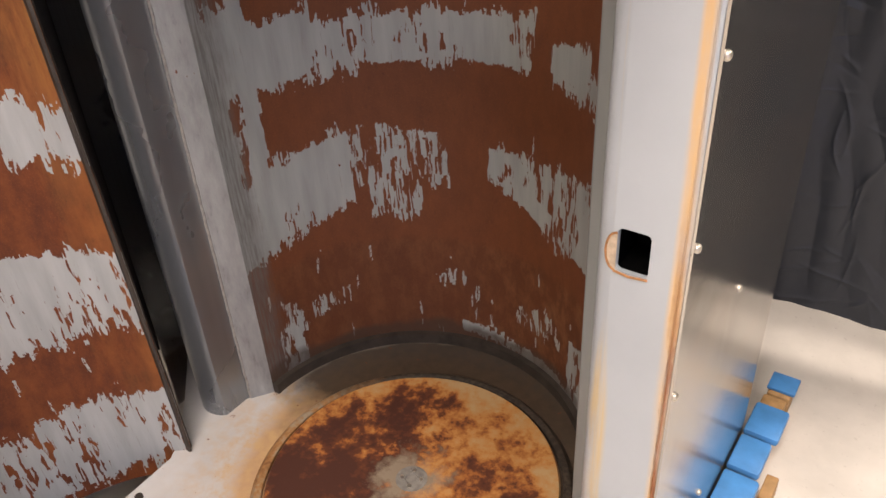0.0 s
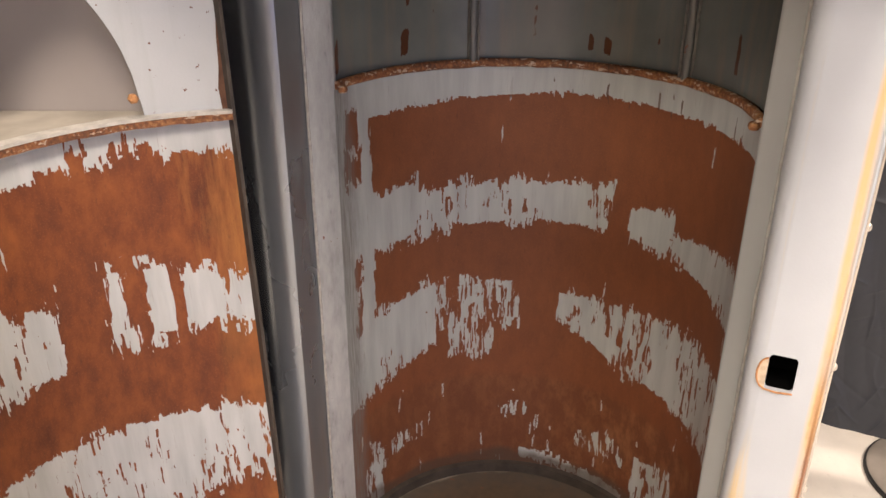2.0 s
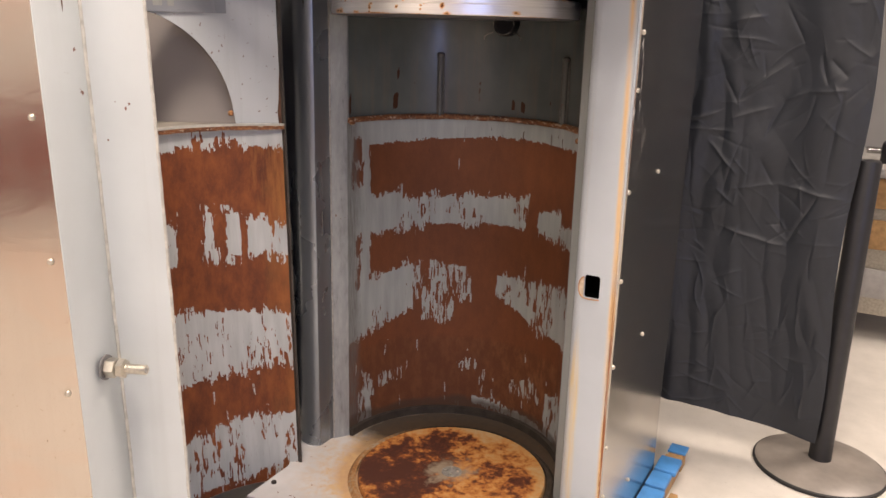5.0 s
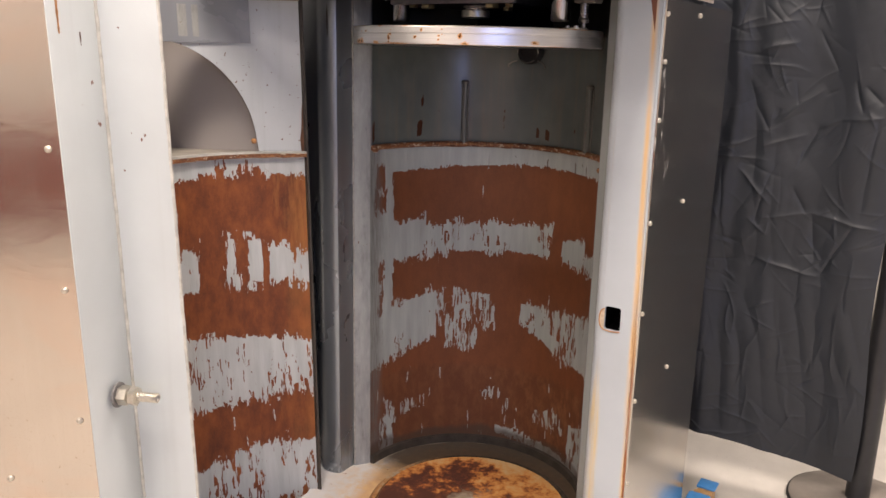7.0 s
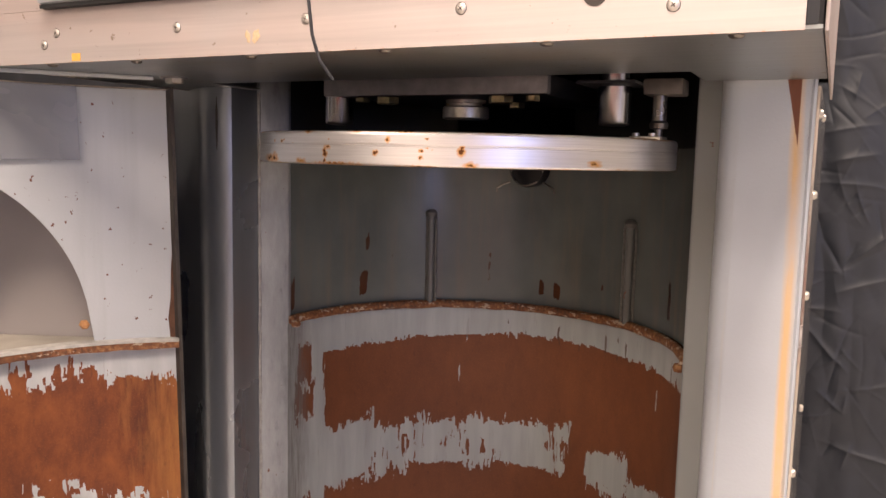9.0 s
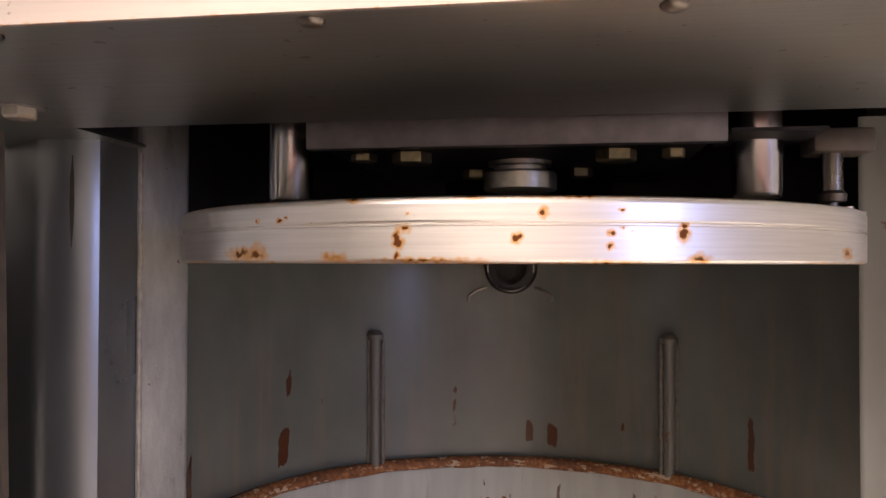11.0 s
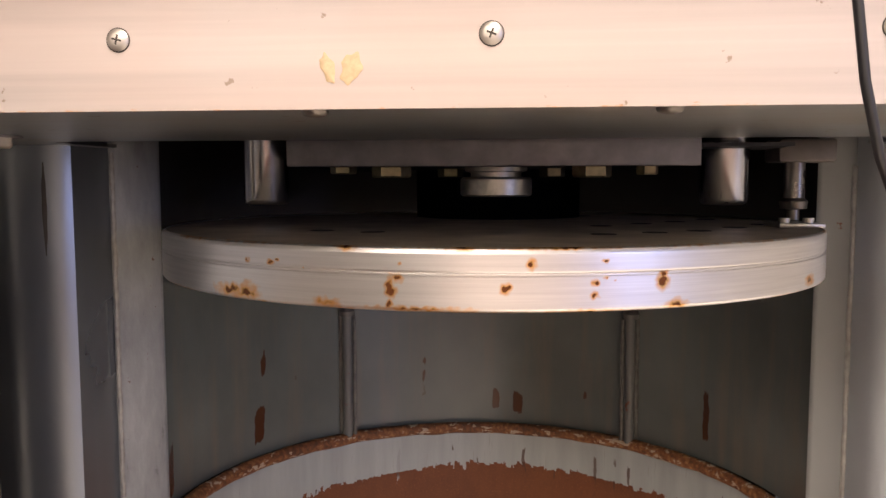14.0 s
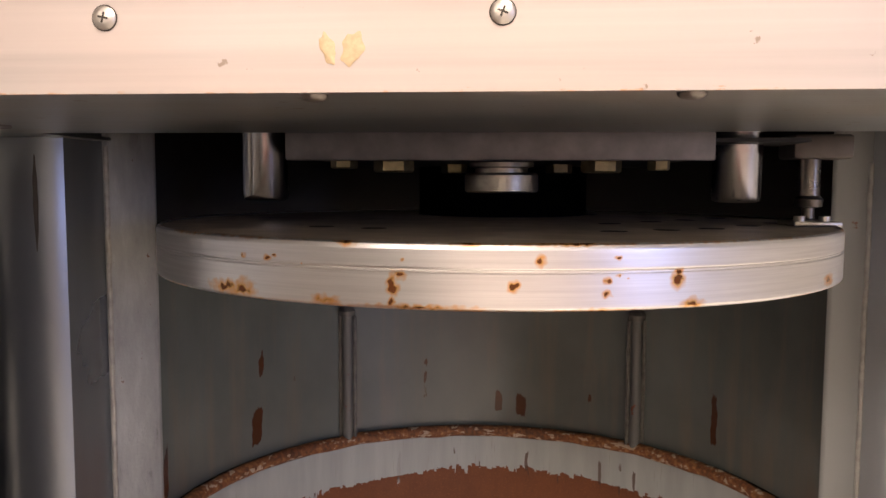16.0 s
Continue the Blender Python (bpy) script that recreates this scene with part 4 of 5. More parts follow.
part("cut_edge", wire(B(), [(x - 0.0004, -0.0012, z) for x, z in arc_], 0.0013), M_SCAR, cab, "rusty torch-cut edge")
part("cut_edge", wire(B(), [(HX0 - 0.002, -0.001, HZ0 - 0.001), (HX0 + 0.015, -0.0015, HZ0 - 0.003), (HX1, -0.001, HZ0 - 0.001)], 0.0014), M_SCAR, cab)

# stainless side skin and the closing panels
part("side_skin", box(B(), 0.4187, 0.4217, 0.003, 0.52, 0.04, 1.42), M_SIDE, cab, "polished stainless side panel")
part("left_side_panel", box(B(), -0.603, -0.600, 0.0, 0.52, 0.04, 1.42), M_SIDE, cab)
part("back_panel", box(B(), -0.60, 0.408, 0.52, 0.523, 0.04, 1.42), M_SIDE, cab)
for z in (0.38, 0.58, 0.78, 0.976, 1.186, 1.39):
    put_screw(SMALL_SCREW, facing(0.4217, 0.012, z, 1, 0, 0), cab)
for z in (0.18, 0.585, 0.99, 1.397):
    put_screw(SMALL_SCREW, facing(0.4217, 0.238, z, 1, 0, 0), cab)
for z in (0.25, 1.30):
    put_screw(SMALL_SCREW, facing(0.4217, 0.018, z, 1, 0, 0), cab)

# base with the turntable seat
base = B()
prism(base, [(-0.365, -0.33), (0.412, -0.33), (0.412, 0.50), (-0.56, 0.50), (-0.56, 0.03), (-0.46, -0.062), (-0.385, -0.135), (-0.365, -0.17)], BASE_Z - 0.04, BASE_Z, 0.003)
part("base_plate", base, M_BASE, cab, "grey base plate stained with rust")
part("plinth", box(B(), -0.33, 0.40, -0.05, 0.50, 0.0, BASE_Z - 0.042), M_DARK, cab)
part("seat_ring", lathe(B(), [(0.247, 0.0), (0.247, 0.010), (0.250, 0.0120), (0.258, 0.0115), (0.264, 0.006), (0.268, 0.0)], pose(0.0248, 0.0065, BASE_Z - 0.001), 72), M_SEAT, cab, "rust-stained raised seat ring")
part("liner_skirt", arc_shell(B(), CX, CY, R - 0.012, 0.012, A0, 84, BASE_Z - 0.001, BASE_Z + 0.022, 70, 1), M_GRIME_SHADE, cab, "dark grimy skirt at the foot of the liner")
part("dowel", lathe(B(), [(0, 0), (0.007, 0), (0.007, 0.004), (0, 0.005)], pose(-0.345, -0.255, BASE_Z), 14), M_GRIME_SHADE, cab)

# ---- hood ----
HX_L, HX_R, HY = -0.472, 0.428, -0.360
part("hood_front", box(B(), HX_L, HX_R - 0.012, HY, HY + 0.003, HOOD_Z, 1.483), M_STEEL, cab, "pale brushed stainless hood front strip")
part("corner_seal", prism(B(), [(HX_R - 0.0115, HY + 0.001), (HX_R - 0.004, HY + 0.003), (HX_R - 0.001, HY + 0.010), (HX_R - 0.006, HY + 0.012), (HX_R - 0.0115, HY + 0.008)], HOOD_Z + 0.004, 1.90), M_RUBBER_SHADE, cab)
part("hood_side", box(B(), HX_R, HX_R + 0.003, HY + 0.010, 0.30, HOOD_Z, 1.92, 0.001), M_STEEL, cab, "stainless hood side")
part("hood_left", box(B(), HX_L - 0.003, HX_L - 0.0002, HY, 0.30, HOOD_Z, 1.92), M_STEEL, cab)
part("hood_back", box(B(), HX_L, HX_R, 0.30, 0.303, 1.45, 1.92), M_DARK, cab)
part("hood_top", box(B(), HX_L - 0.003, HX_R + 0.003, HY, 0.303, 1.921, 1.924), M_STEEL, cab)
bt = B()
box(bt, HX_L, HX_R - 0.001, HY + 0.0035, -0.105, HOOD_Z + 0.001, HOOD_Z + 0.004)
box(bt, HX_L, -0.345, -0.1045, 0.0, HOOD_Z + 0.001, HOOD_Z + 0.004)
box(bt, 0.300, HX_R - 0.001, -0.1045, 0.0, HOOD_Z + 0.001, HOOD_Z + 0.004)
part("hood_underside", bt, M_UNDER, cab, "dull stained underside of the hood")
part("control_frame", box(B(), -0.345, 0.30, HY - 0.014, HY - 0.0005, 1.4875, 1.90, 0.003), M_CONTROL, cab, "grey control panel above the strip")
part("hood_infill", box(B(), HX_L, HX_R - 0.012, HY, HY + 0.003, 1.4835, 1.92), M_STEEL, cab)
part("panel_gap", box(B(), -0.345, 0.30, HY - 0.010, HY - 0.0005, 1.4832, 1.4874), M_RUBBER_SHADE, cab)
for x in (-0.19, -0.005):
    part("name_plate", box(B(), x - 0.024, x + 0.024, HY - 0.017, HY - 0.0142, 1.496, 1.529, 0.004), M_ALU, cab)
for x in (-0.1565, 0.0, 0.1555):
    put_screw(PAN_SCREW, facing(x, HY, 1.4555, 0, -1, 0), cab, True)
for x, z in ((-0.352, 1.446), (-0.332, 1.458), (0.327, 1.448), (0.300, 1.461)):
    put_screw(PAN_SCREW, facing(x, HY, z, 0, -1, 0), cab, True)
for x in (-0.36, -0.23, -0.077, 0.074, 0.225, 0.37):
    put_screw(DOME_SCREW, facing(x, HY + 0.016, HOOD_Z + 0.0008, 0, 0, -1), cab)
part("knockout", lathe(B(), [(0.0, 0.0), (0.0095, 0.0), (0.0095, 0.0006), (0.0, 0.0007)], facing(0.268, HY, 1.460, 0, -1, 0), 20), M_GRIME_SHADE, cab, "round dark knockout in the strip")
for gx0, rx, rz, turn_ in ((-0.0672, 0.0028, 0.0062, 0.35), (-0.0577, 0.0042, 0.0066, -0.25)):
    glue = B()
    gv = [(rx * (1 + 0.14 * math.sin(3 * t + 1) + 0.10 * math.sin(7 * t)) * math.cos(t), rz * (1 + 0.10 * math.sin(2 * t) + 0.12 * math.sin(5 * t + 2)) * math.sin(t)) for t in [2 * math.pi * i / 40 for i in range(40)]]
    gv = [(x * math.cos(turn_) - z * math.sin(turn_), x * math.sin(turn_) + z * math.cos(turn_)) for x, z in gv]
    ring_a = [glue.verts.new((gx0 + x, HY - 0.0002, 1.4425 + z)) for x, z in gv]
    ring_b = [glue.verts.new((gx0 + 0.85 * x, HY - 0.0004, 1.4425 + 0.85 * z)) for x, z in gv]
    for i in range(40):
        glue.faces.new((ring_a[i], ring_a[(i + 1) % 40], ring_b[(i + 1) % 40], ring_b[i]))
    glue.faces.new(ring_b)
    part("glue_mark", glue, M_STICKER, cab, "dried yellow glue mark")
part("tape_scrap", box(B(), -0.3085, -0.2955, HY - 0.0006, HY - 0.0001, 1.4275, 1.4355), M_TAPE, cab, "scrap of yellow tape")
part("hood_bar", prism(B(), [(-0.4690, -0.3520), (-0.4640, -0.3560), (-0.3440, -0.2120), (-0.3490, -0.2080)], HOOD_Z - 0.0045, HOOD_Z + 0.0005, 0.001), M_DOOR, cab, "slim bright bar under the hood")
bolt = part("hex_bolt", lathe(B(), [(0, 0), (0.0115, 0), (0.0115, 0.006), (0.0095, 0.0075), (0, 0.0075)], facing(-0.330, -0.190, HOOD_Z, 0, 0, -1), 6), M_ZINC, cab, "zinc bolt under the hood")
part("washer", lathe(B(), [(0, 0), (0.017, 0), (0.017, 0.0015), (0, 0.0015)], facing(-0.330, -0.190, HOOD_Z + 0.0008, 0, 0, -1), 24), M_BLOCK, cab)

# ---- press head under the hood ----
head = holder("press_head", "turned steel disc with rust pits hung on two chrome pillars", "press head")
DX, DY, DR, DZ0, DZ1 = -0.0148, 0.0325, 0.278, 1.3222, 1.3594
# rust spots: x, z, half width, half height
SPOTS = [(-0.0562, 1.3418, 0.0030, 0.0022), (-0.0612, 1.3365, 0.0018, 0.0055), (-0.0605, 1.3338, 0.0032, 0.0030), (-0.0610, 1.3264, 0.0015, 0.0020), (-0.0556, 1.3501, 0.0011, 0.0011), (-0.1562, 1.3482, 0.0014, 0.0015),
         (-0.1381, 1.3477, 0.0024, 0.0014), (-0.1329, 1.3493, 0.0009, 0.0008), (-0.1152, 1.3456, 0.0008, 0.0009), (0.0194, 1.3499, 0.0024, 0.0027), (0.0049, 1.3362, 0.0030, 0.0026), (0.0613, 1.3514, 0.0018, 0.0013),
         (0.0560, 1.3393, 0.0020, 0.0017), (0.0621, 1.3419, 0.0013, 0.0009), (0.0665, 1.3406, 0.0008, 0.0008), (0.0549, 1.3316, 0.0023, 0.0022), (0.0952, 1.3388, 0.0036, 0.0040), (0.0958, 1.3430, 0.0020, 0.0018)]
STREAKS = [(-0.1700, 1.3275, 0.0100, 0.0035), (-0.1560, 1.3280, 0.0060, 0.0045), (-0.0993, 1.3255, 0.0060, 0.0022), (-0.0450, 1.3240, 0.0220, 0.0012), (-0.0874, 1.3590, 0.0050, 0.0020), (-0.0190, 1.3594, 0.0080, 0.0018), (0.1041, 1.3250, 0.0050, 0.0026), (0.2106, 1.3290, 0.0040, 0.0026), (0.0335, 1.3594, 0.0300, 0.0012)]


def pits(x, z):
    d = -0.02
    x, z = x + 0.0020 * noise.noise(Vector((x * 330, z * 330, 2.0))), z + 0.0016 * noise.noise(Vector((x * 330, z * 330, 7.0)))
    for sx, sz, rx, rz in SPOTS:
        d = max(d, (1 - math.hypot((x - sx) / (0.82 * rx), (z - sz) / (0.82 * rz))) * 0.0026)
    for sx, sz, rx, rz in STREAKS:
        d = max(d, (0.95 - math.hypot((x - sx) / rx, (z - sz) / rz)) * 0.0022 + 0.0012 * noise.noise(Vector((x * 260, z * 260, 0.5))) - 0.0006)
    low = 0.0010 + 0.0012 * min(1.0, max(0.0, (-0.03 - x) / 0.1)) - (z - DZ0) - 0.004 * (0.62 - noise.noise(Vector((x * 18, 0, 1.3))))
    top = 0.0008 - (DZ1 - z) - 0.004 * (0.62 - noise.noise(Vector((x * 22, 4, 0))))
    return max(d, low, top)


rim = B()
uvl, cl = rim.loops.layers.uv.new("UVMap"), rim.verts.layers.float.new("coat")
prof = [(DR - 0.003, DZ0), (DR - 0.0008, DZ0 + 0.0008), (DR, DZ0 + 0.002)] + [(DR, DZ0 + 0.002 + 0.0008 * i) for i in range(1, 24)]
prof += [(DR - 0.0008, DZ0 + 0.0212), (DR - 0.0008, DZ0 + 0.0218), (DR, DZ0 + 0.0224), (DR - 0.0003, DZ0 + 0.0229), (DR, DZ0 + 0.0234)] + [(DR, DZ0 + 0.0234 + 0.0008 * i) for i in range(1, 14)] + [(DR - 0.001, DZ1 - 0.001), (DR - 0.003, DZ1)]
lathe(rim, prof, pose(DX, DY, 0), 1500)
for v in rim.verts:
    v[cl] = pits(v.co.x, v.co.z) if v.co.y < DY else -0.02
part("disc_rim", rim, M_RIM, head, "bright turned rim with orange rust pits")
part("disc_face", lathe(B(), [(0, DZ1 - 0.0012), (DR - 0.0032, DZ1 - 0.0012), (DR - 0.0032, DZ1 - 0.006), (0, DZ1 - 0.006)], pose(DX, DY, 0), 96), M_DISCTOP, head, "brownish stained upper disc face")
part("disc_underside", lathe(B(), [(0, DZ0 + 0.0006), (DR - 0.0032, DZ0 + 0.0006), (DR - 0.0032, DZ0 + 0.006), (0, DZ0 + 0.006)], pose(DX, DY, 0), 96), M_BLOCK, head)
# Flat black discs stand in for the shaded bolt holes.
for x, y in ((0.074, -0.109), (0.084, 0.000), (0.114, -0.087), (0.124, 0.040), (0.151, -0.064), (0.161, 0.078), (0.190, -0.019), (0.200, 0.125), (0.226, 0.031), (0.085, 0.20), (-0.097, -0.094), (-0.14, -0.078)):
    part("bolt_hole", lathe(B(), [(0, DZ1 - 0.0011), (0.0095, DZ1 - 0.0011), (0.0095, DZ1 - 0.0009), (0, DZ1 - 0.0008)], pose(x, y, 0), 18), M_RUBBER_SHADE, head)
# Black plate added in place of the shade behind the cross block.
part("shade_plate", box(B(), -0.150, 0.133, -0.0875, 0.20, 1.4085, 1.4330), M_RUBBER_SHADE, head, "added black plate for the shade behind the block")
part("cross_block", box(B(), -0.161, 0.1435, -0.100, -0.088, 1.4075, 1.4330, 0.0012), M_BLOCK, head, "ground steel cross block")
for x, y in ((-0.2125, 0.015), (0.1905, 0.020)):
    part("guide_pillar", lathe(B(), [(0, 1.3755), (0.016, 1.376), (0.0195, 1.378), (0.0205, 1.381), (0.0205, 1.62), (0, 1.62)], pose(x, y, 0), 32), M_CHROME, head, "polished chrome pillar")
part("centre_boss", lathe(B(), [(0, 1.3835), (0.029, 1.3835), (0.031, 1.385), (0.031, 1.398), (0.029, 1.400), (0.022, 1.400), (0.022, 1.404), (0.027, 1.405), (0.027, 1.4085), (0, 1.4085)], pose(-0.006, 0.006, 0), 36), M_ZINC, head)
for x, y, r, h in ((-0.126, -0.06, 0.0105, 0.006), (-0.087, -0.062, 0.0155, 0.009), (0.070, -0.058, 0.0155, 0.009), (0.112, -0.06, 0.0085, 0.007), (-0.05, 0.06, 0.012, 0.008), (0.045, 0.06, 0.012, 0.008)):
    part("hex_bolt", lathe(B(), [(0, -h), (r * 0.9, -h), (r, -h * 0.85), (r, 0), (0, 0)], pose(x, y, 1.4083, 0, 0, 7), 6), M_BRASS, head, "yellow zinc hex bolt")
# Bracket coloured dark for the shade under the hood.
part("stop_bracket", box(B(), 0.158, 0.2285, -0.04, 0.04, 1.4235, 1.4265), M_DARK, head)
sw = part("plunger_block", box(B(), 0.229, 0.276, -0.002, 0.040, 1.4120, 1.4315, 0.003), M_SENSOR, head, "small cast sensor block")
part("plunger", lathe(B(), [(0, 1.363), (0.005, 1.363), (0.005, 1.372), (0.0105, 1.373), (0.0115, 1.379), (0.0085, 1.382), (0.0085, 1.420), (0, 1.420)], pose(0.247, 0.014, 0), 20), M_DULL, sw)
part("plunger_foot", box(B(), 0.222, 0.258, -0.030, 0.012, DZ1 - 0.0008, DZ1 + 0.003, 0.001), M_ZINC, head)
for x in (0.228, 0.247):
    part("foot_screw", lathe(B(), [(0.0045, DZ1 + 0.003), (0.0045, DZ1 + 0.007), (0, DZ1 + 0.0072)], pose(x, -0.022, 0), 12), M_ZINC, head)
# Ram is black so that it sinks into the cavity's shade.
part("ram", lathe(B(), [(0.09, DZ1 - 0.003), (0.09, 1.59), (0, 1.59)], pose(-0.008, 0.20, 0), 40), M_VOID, head, "ram coloured black for the cavity's shade")
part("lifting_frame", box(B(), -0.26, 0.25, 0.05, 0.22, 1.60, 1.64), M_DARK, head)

# ---- turntable ----
turn = holder("turntable", "round rusted turntable plate with orange and dark blotches", "turntable", pose(0.0248, 0.0065, BASE_Z))
part("plate", lathe(B(), [(0, 0.0), (0.2415, 0.0), (0.2415, 0.012), (0.2385, 0.016), (0.06, 0.0165), (0.0, 0.0165)], seg=96), M_TURN, turn)
part("hub", lathe(B(), [(0.026, 0.016), (0.026, 0.0172), (0.022, 0.018), (0.010, 0.018), (0.009, 0.017), (0, 0.017)], seg=32), M_HUB, turn, "pale worn hub")
for i in range(4):
    part("hub_screw", lathe(B(), [(0.0035, 0.0175), (0.0035, 0.0195), (0, 0.0197)], pose(0.016 * math.cos(1.57 * i + 0.4), 0.016 * math.sin(1.57 * i + 0.4), 0), 10), M_ZINC, turn)

# ---- open door: local x runs from hinge to latch side, local y into the chamber ----
door = holder("chamber_door", "thick open machine door with rusted curved liner and stainless skin", "machine door", pose(-0.1933, -0.7802, 0, 0, 0, -66.0))
DC, DCR, DZB, DZT, DFT = (-0.325, 0.160), 0.331, 0.130, 1.418, 1.398
LINE_A = [(-0.60, -0.30, 1.10, 1.10, 0.975, 1.036, 0.016), (-0.31, 0.5, 1.10, 1.10, 1.036, 0.935, 0.016), (-0.184, -0.05, 0.848, 0.885, 0.750, 0.775, 0.016), (-0.280, -0.255, 0.868, 0.866, 0.750, 0.752, 0.014),
          (-0.342, -0.306, 0.862, 0.868, 0.752, 0.748, 0.014), (-0.50, -0.357, 0.800, 0.852, 0.740, 0.757, 0.013), (-0.52, -0.28, 0.590, 0.620, 0.456, 0.446, 0.013), (-0.29, 0.0, 0.620, 0.665, 0.446, 0.475, 0.013)]
LINE_B = [(-0.50, -0.310, 0.325, 0.326, 0.185, 0.150, 0.010), (-0.318, -0.16, 0.324, 0.300, 0.150, 0.150, 0.008), (-0.17, 0.02, 0.30, 0.29, 0.20, 0.20)]


# the arc runs with its middle at local -y: sheet angles are turned by 180 degrees
def door_shell(z0, z1, a0, a1, r, th, na, nz, field=None, cut=None):
    bm = arc_shell(B(), 0, 0, r, th, a0, a1, z0, z1, na, nz, field, cut)
    bmesh.ops.transform(bm, matrix=Matrix.Translation((DC[0], DC[1], 0)) @ Matrix.Diagonal((1, -1, 1, 1)), verts=bm.verts[:])
    return bm


def arch(s):
    q = (abs(s) - 0.115) / 0.230
    return RING_Z + 0.010 if q >= 1 else (1.323 if q <= 0 else max(RING_Z + 0.01, 1.08 + 0.243 * math.sqrt(max(0.0, 1 - q * q))))


part("door_liner", door_shell(DZB, RING_Z, -79.5, 74.5, DCR, 0.005, 140, 150, coating(LINE_A + LINE_B)), M_DOOR_LINER, door, "orange-brown rusted liner with flaking grey bands")
part("upper_door_liner", door_shell(RING_Z + 0.01, DZT - 0.004, -79.5, 74.5, DCR, 0.005, 120, 8, None, arch), M_LINERTOP, door, "grey upper liner with an arched opening")
part("top_band", door_shell(1.318, DZT - 0.004, -59, 64, DCR - 0.006, 0.005, 60, 1), M_BAND, door, "grey stiffening band")
for a0_, a1_ in ((-34.0, -30.2), (-38.8, -36.2)):
    part("rubbed_patch", door_shell(1.330, 1.397, a0_, a1_, DCR - 0.0066, 0.0004, 6, 1), M_RUBBED, door, "pale rubbed patch on the band")
part("shelf_lip", door_shell(RING_Z + 0.0082, RING_Z + 0.0125, -79.5, 72, DCR - 0.0125, 0.020, 110, 1), M_DOORWELD, door, "pale worn lip of the shelf")
rb = door_shell(RING_Z - 0.001, RING_Z + 0.0078, -79.5, 72, DCR - 0.012, 0.020, 110, 1)
for v in rb.verts:
    v.co.z += 0.0016 * noise.noise(v.co * 45)
part("shelf_edge", rb, M_EDGE, door, "rusted shelf edge")
U0, U1, NB = -0.662, 0.121, -0.316
shelf = B()
inner, outer = [], []
for a in range(-78, 55, 4):
    sa, ca = math.sin(radians(a)), math.cos(radians(a))
    inner.append((DC[0] + (DCR + 0.001) * sa, DC[1] - (DCR + 0.001) * ca))
    k = min((U1 - 0.004 - DC[0]) / max(sa, 1e-4) if sa > 0 else (U0 + 0.002 - DC[0]) / min(sa, -1e-4), (DC[1] - NB - 0.003) / max(ca, 1e-4))
    outer.append((DC[0] + k * sa, min(DC[1] - k * ca, -0.006 if sa > 0 else 0.09)))
for (p0, p1), (q0, q1) in zip(zip(inner, inner[1:]), zip(outer, outer[1:])):
    top_ = [shelf.verts.new((x, y, RING_Z + 0.006)) for x, y in (p0, p1, q1, q0)]
    low_ = [shelf.verts.new((x, y, RING_Z + 0.001)) for x, y in (p0, p1, q1, q0)]
    shelf.faces.new(top_)
    shelf.faces.new(low_[::-1])
    for e in range(4):
        shelf.faces.new((top_[e], low_[e], low_[(e + 1) % 4], top_[(e + 1) % 4]))
bmesh.ops.remove_doubles(shelf, verts=shelf.verts[:], dist=0.0002)
part("shelf_plate", shelf, M_SHELF, door, "dirty grey shelf plate")
part("hinge_side_wall", box(B(), U0 - 0.003, U0, NB, 0.09, DZB, DZT - 0.002), M_INNER, door, "dull brownish inner side wall")
part("back_wall", box(B(), U0, U1, NB - 0.003, NB, DZB, DZT - 0.002), M_INNER, door)
part("latch_side_skin", box(B(), U1, U1 + 0.002, NB, -0.0015, DZB, DFT - 0.006), M_SKIN, door, "brushed stainless outer skin")
# The dark colour also draws the shadow line along this edge.
part("hinge_edge", prism(B(), [(-0.655, 0.098), (-0.648, 0.104), (-0.645, 0.100), (-0.652, 0.088), (-0.660, 0.090), (-0.660, 0.098)], DZB, DZT), M_GRIME_SHADE, door, "dark rusty hinge edge with a painted shadow line")
part("mating_flange", box(B(), 0.0, U1 + 0.001, -0.005, 0.0, DZB, DFT, 0.0015), M_DOOR, door, "pale grey mating flange")
fl = B()
vs = [(0.0, DZB), (0.100, DZB), (0.100, DFT - 0.012), (0.0965, DFT - 0.0035), (0.088, DFT), (0.0, DFT)]
a_ = [fl.verts.new((-0.006, y, z)) for y, z in vs]
b_ = [fl.verts.new((0.0, y, z)) for y, z in vs]
fl.faces.new(a_)
fl.faces.new(b_[::-1])
for i in range(len(vs)):
    j = (i + 1) % len(vs)
    fl.faces.new((a_[i], b_[i], b_[j], a_[j]))
part("return_flange", fl, M_DOOR, door, "pale grey return flange")
for p, q, r in (((0.001, 0.0015), (0.001, 0.0015), 0.003), ((-0.003, 0.1005), (-0.003, 0.1005), 0.0032)):
    n = 60
    zs = [DZB + 0.004 + (DFT - 0.02 - DZB) * i / n for i in range(n + 1)]
    part("weld_seam", wire(B(), [(p[0] + 0.0012 * noise.noise(Vector((z * 25, r * 900, 0))), p[1] + 0.0012 * noise.noise(Vector((z * 31, 7, 0))), z) for z in zs], r, 8), M_DOORWELD, door)
part("top_rim", box(B(), U0, U1 - 0.02, NB - 0.003, NB + 0.10, DZT - 0.0015, DZT + 0.002), M_DOOR, door)
part("top_rim", box(B(), -0.02, U1, NB + 0.101, -0.006, DFT - 0.005, DFT - 0.0015), M_DOOR, door)
part("top_lip", door_shell(DZT - 0.0035, DZT - 0.0020, -79, 66, DCR - 0.003, 0.04, 60, 1), M_RINGPALE, door, "pale worn top lip")
bxm = box(B(), -0.675, U1 - 0.021, NB - 0.040, -0.286, DZT + 0.0025, 1.480, 0.010, 3)
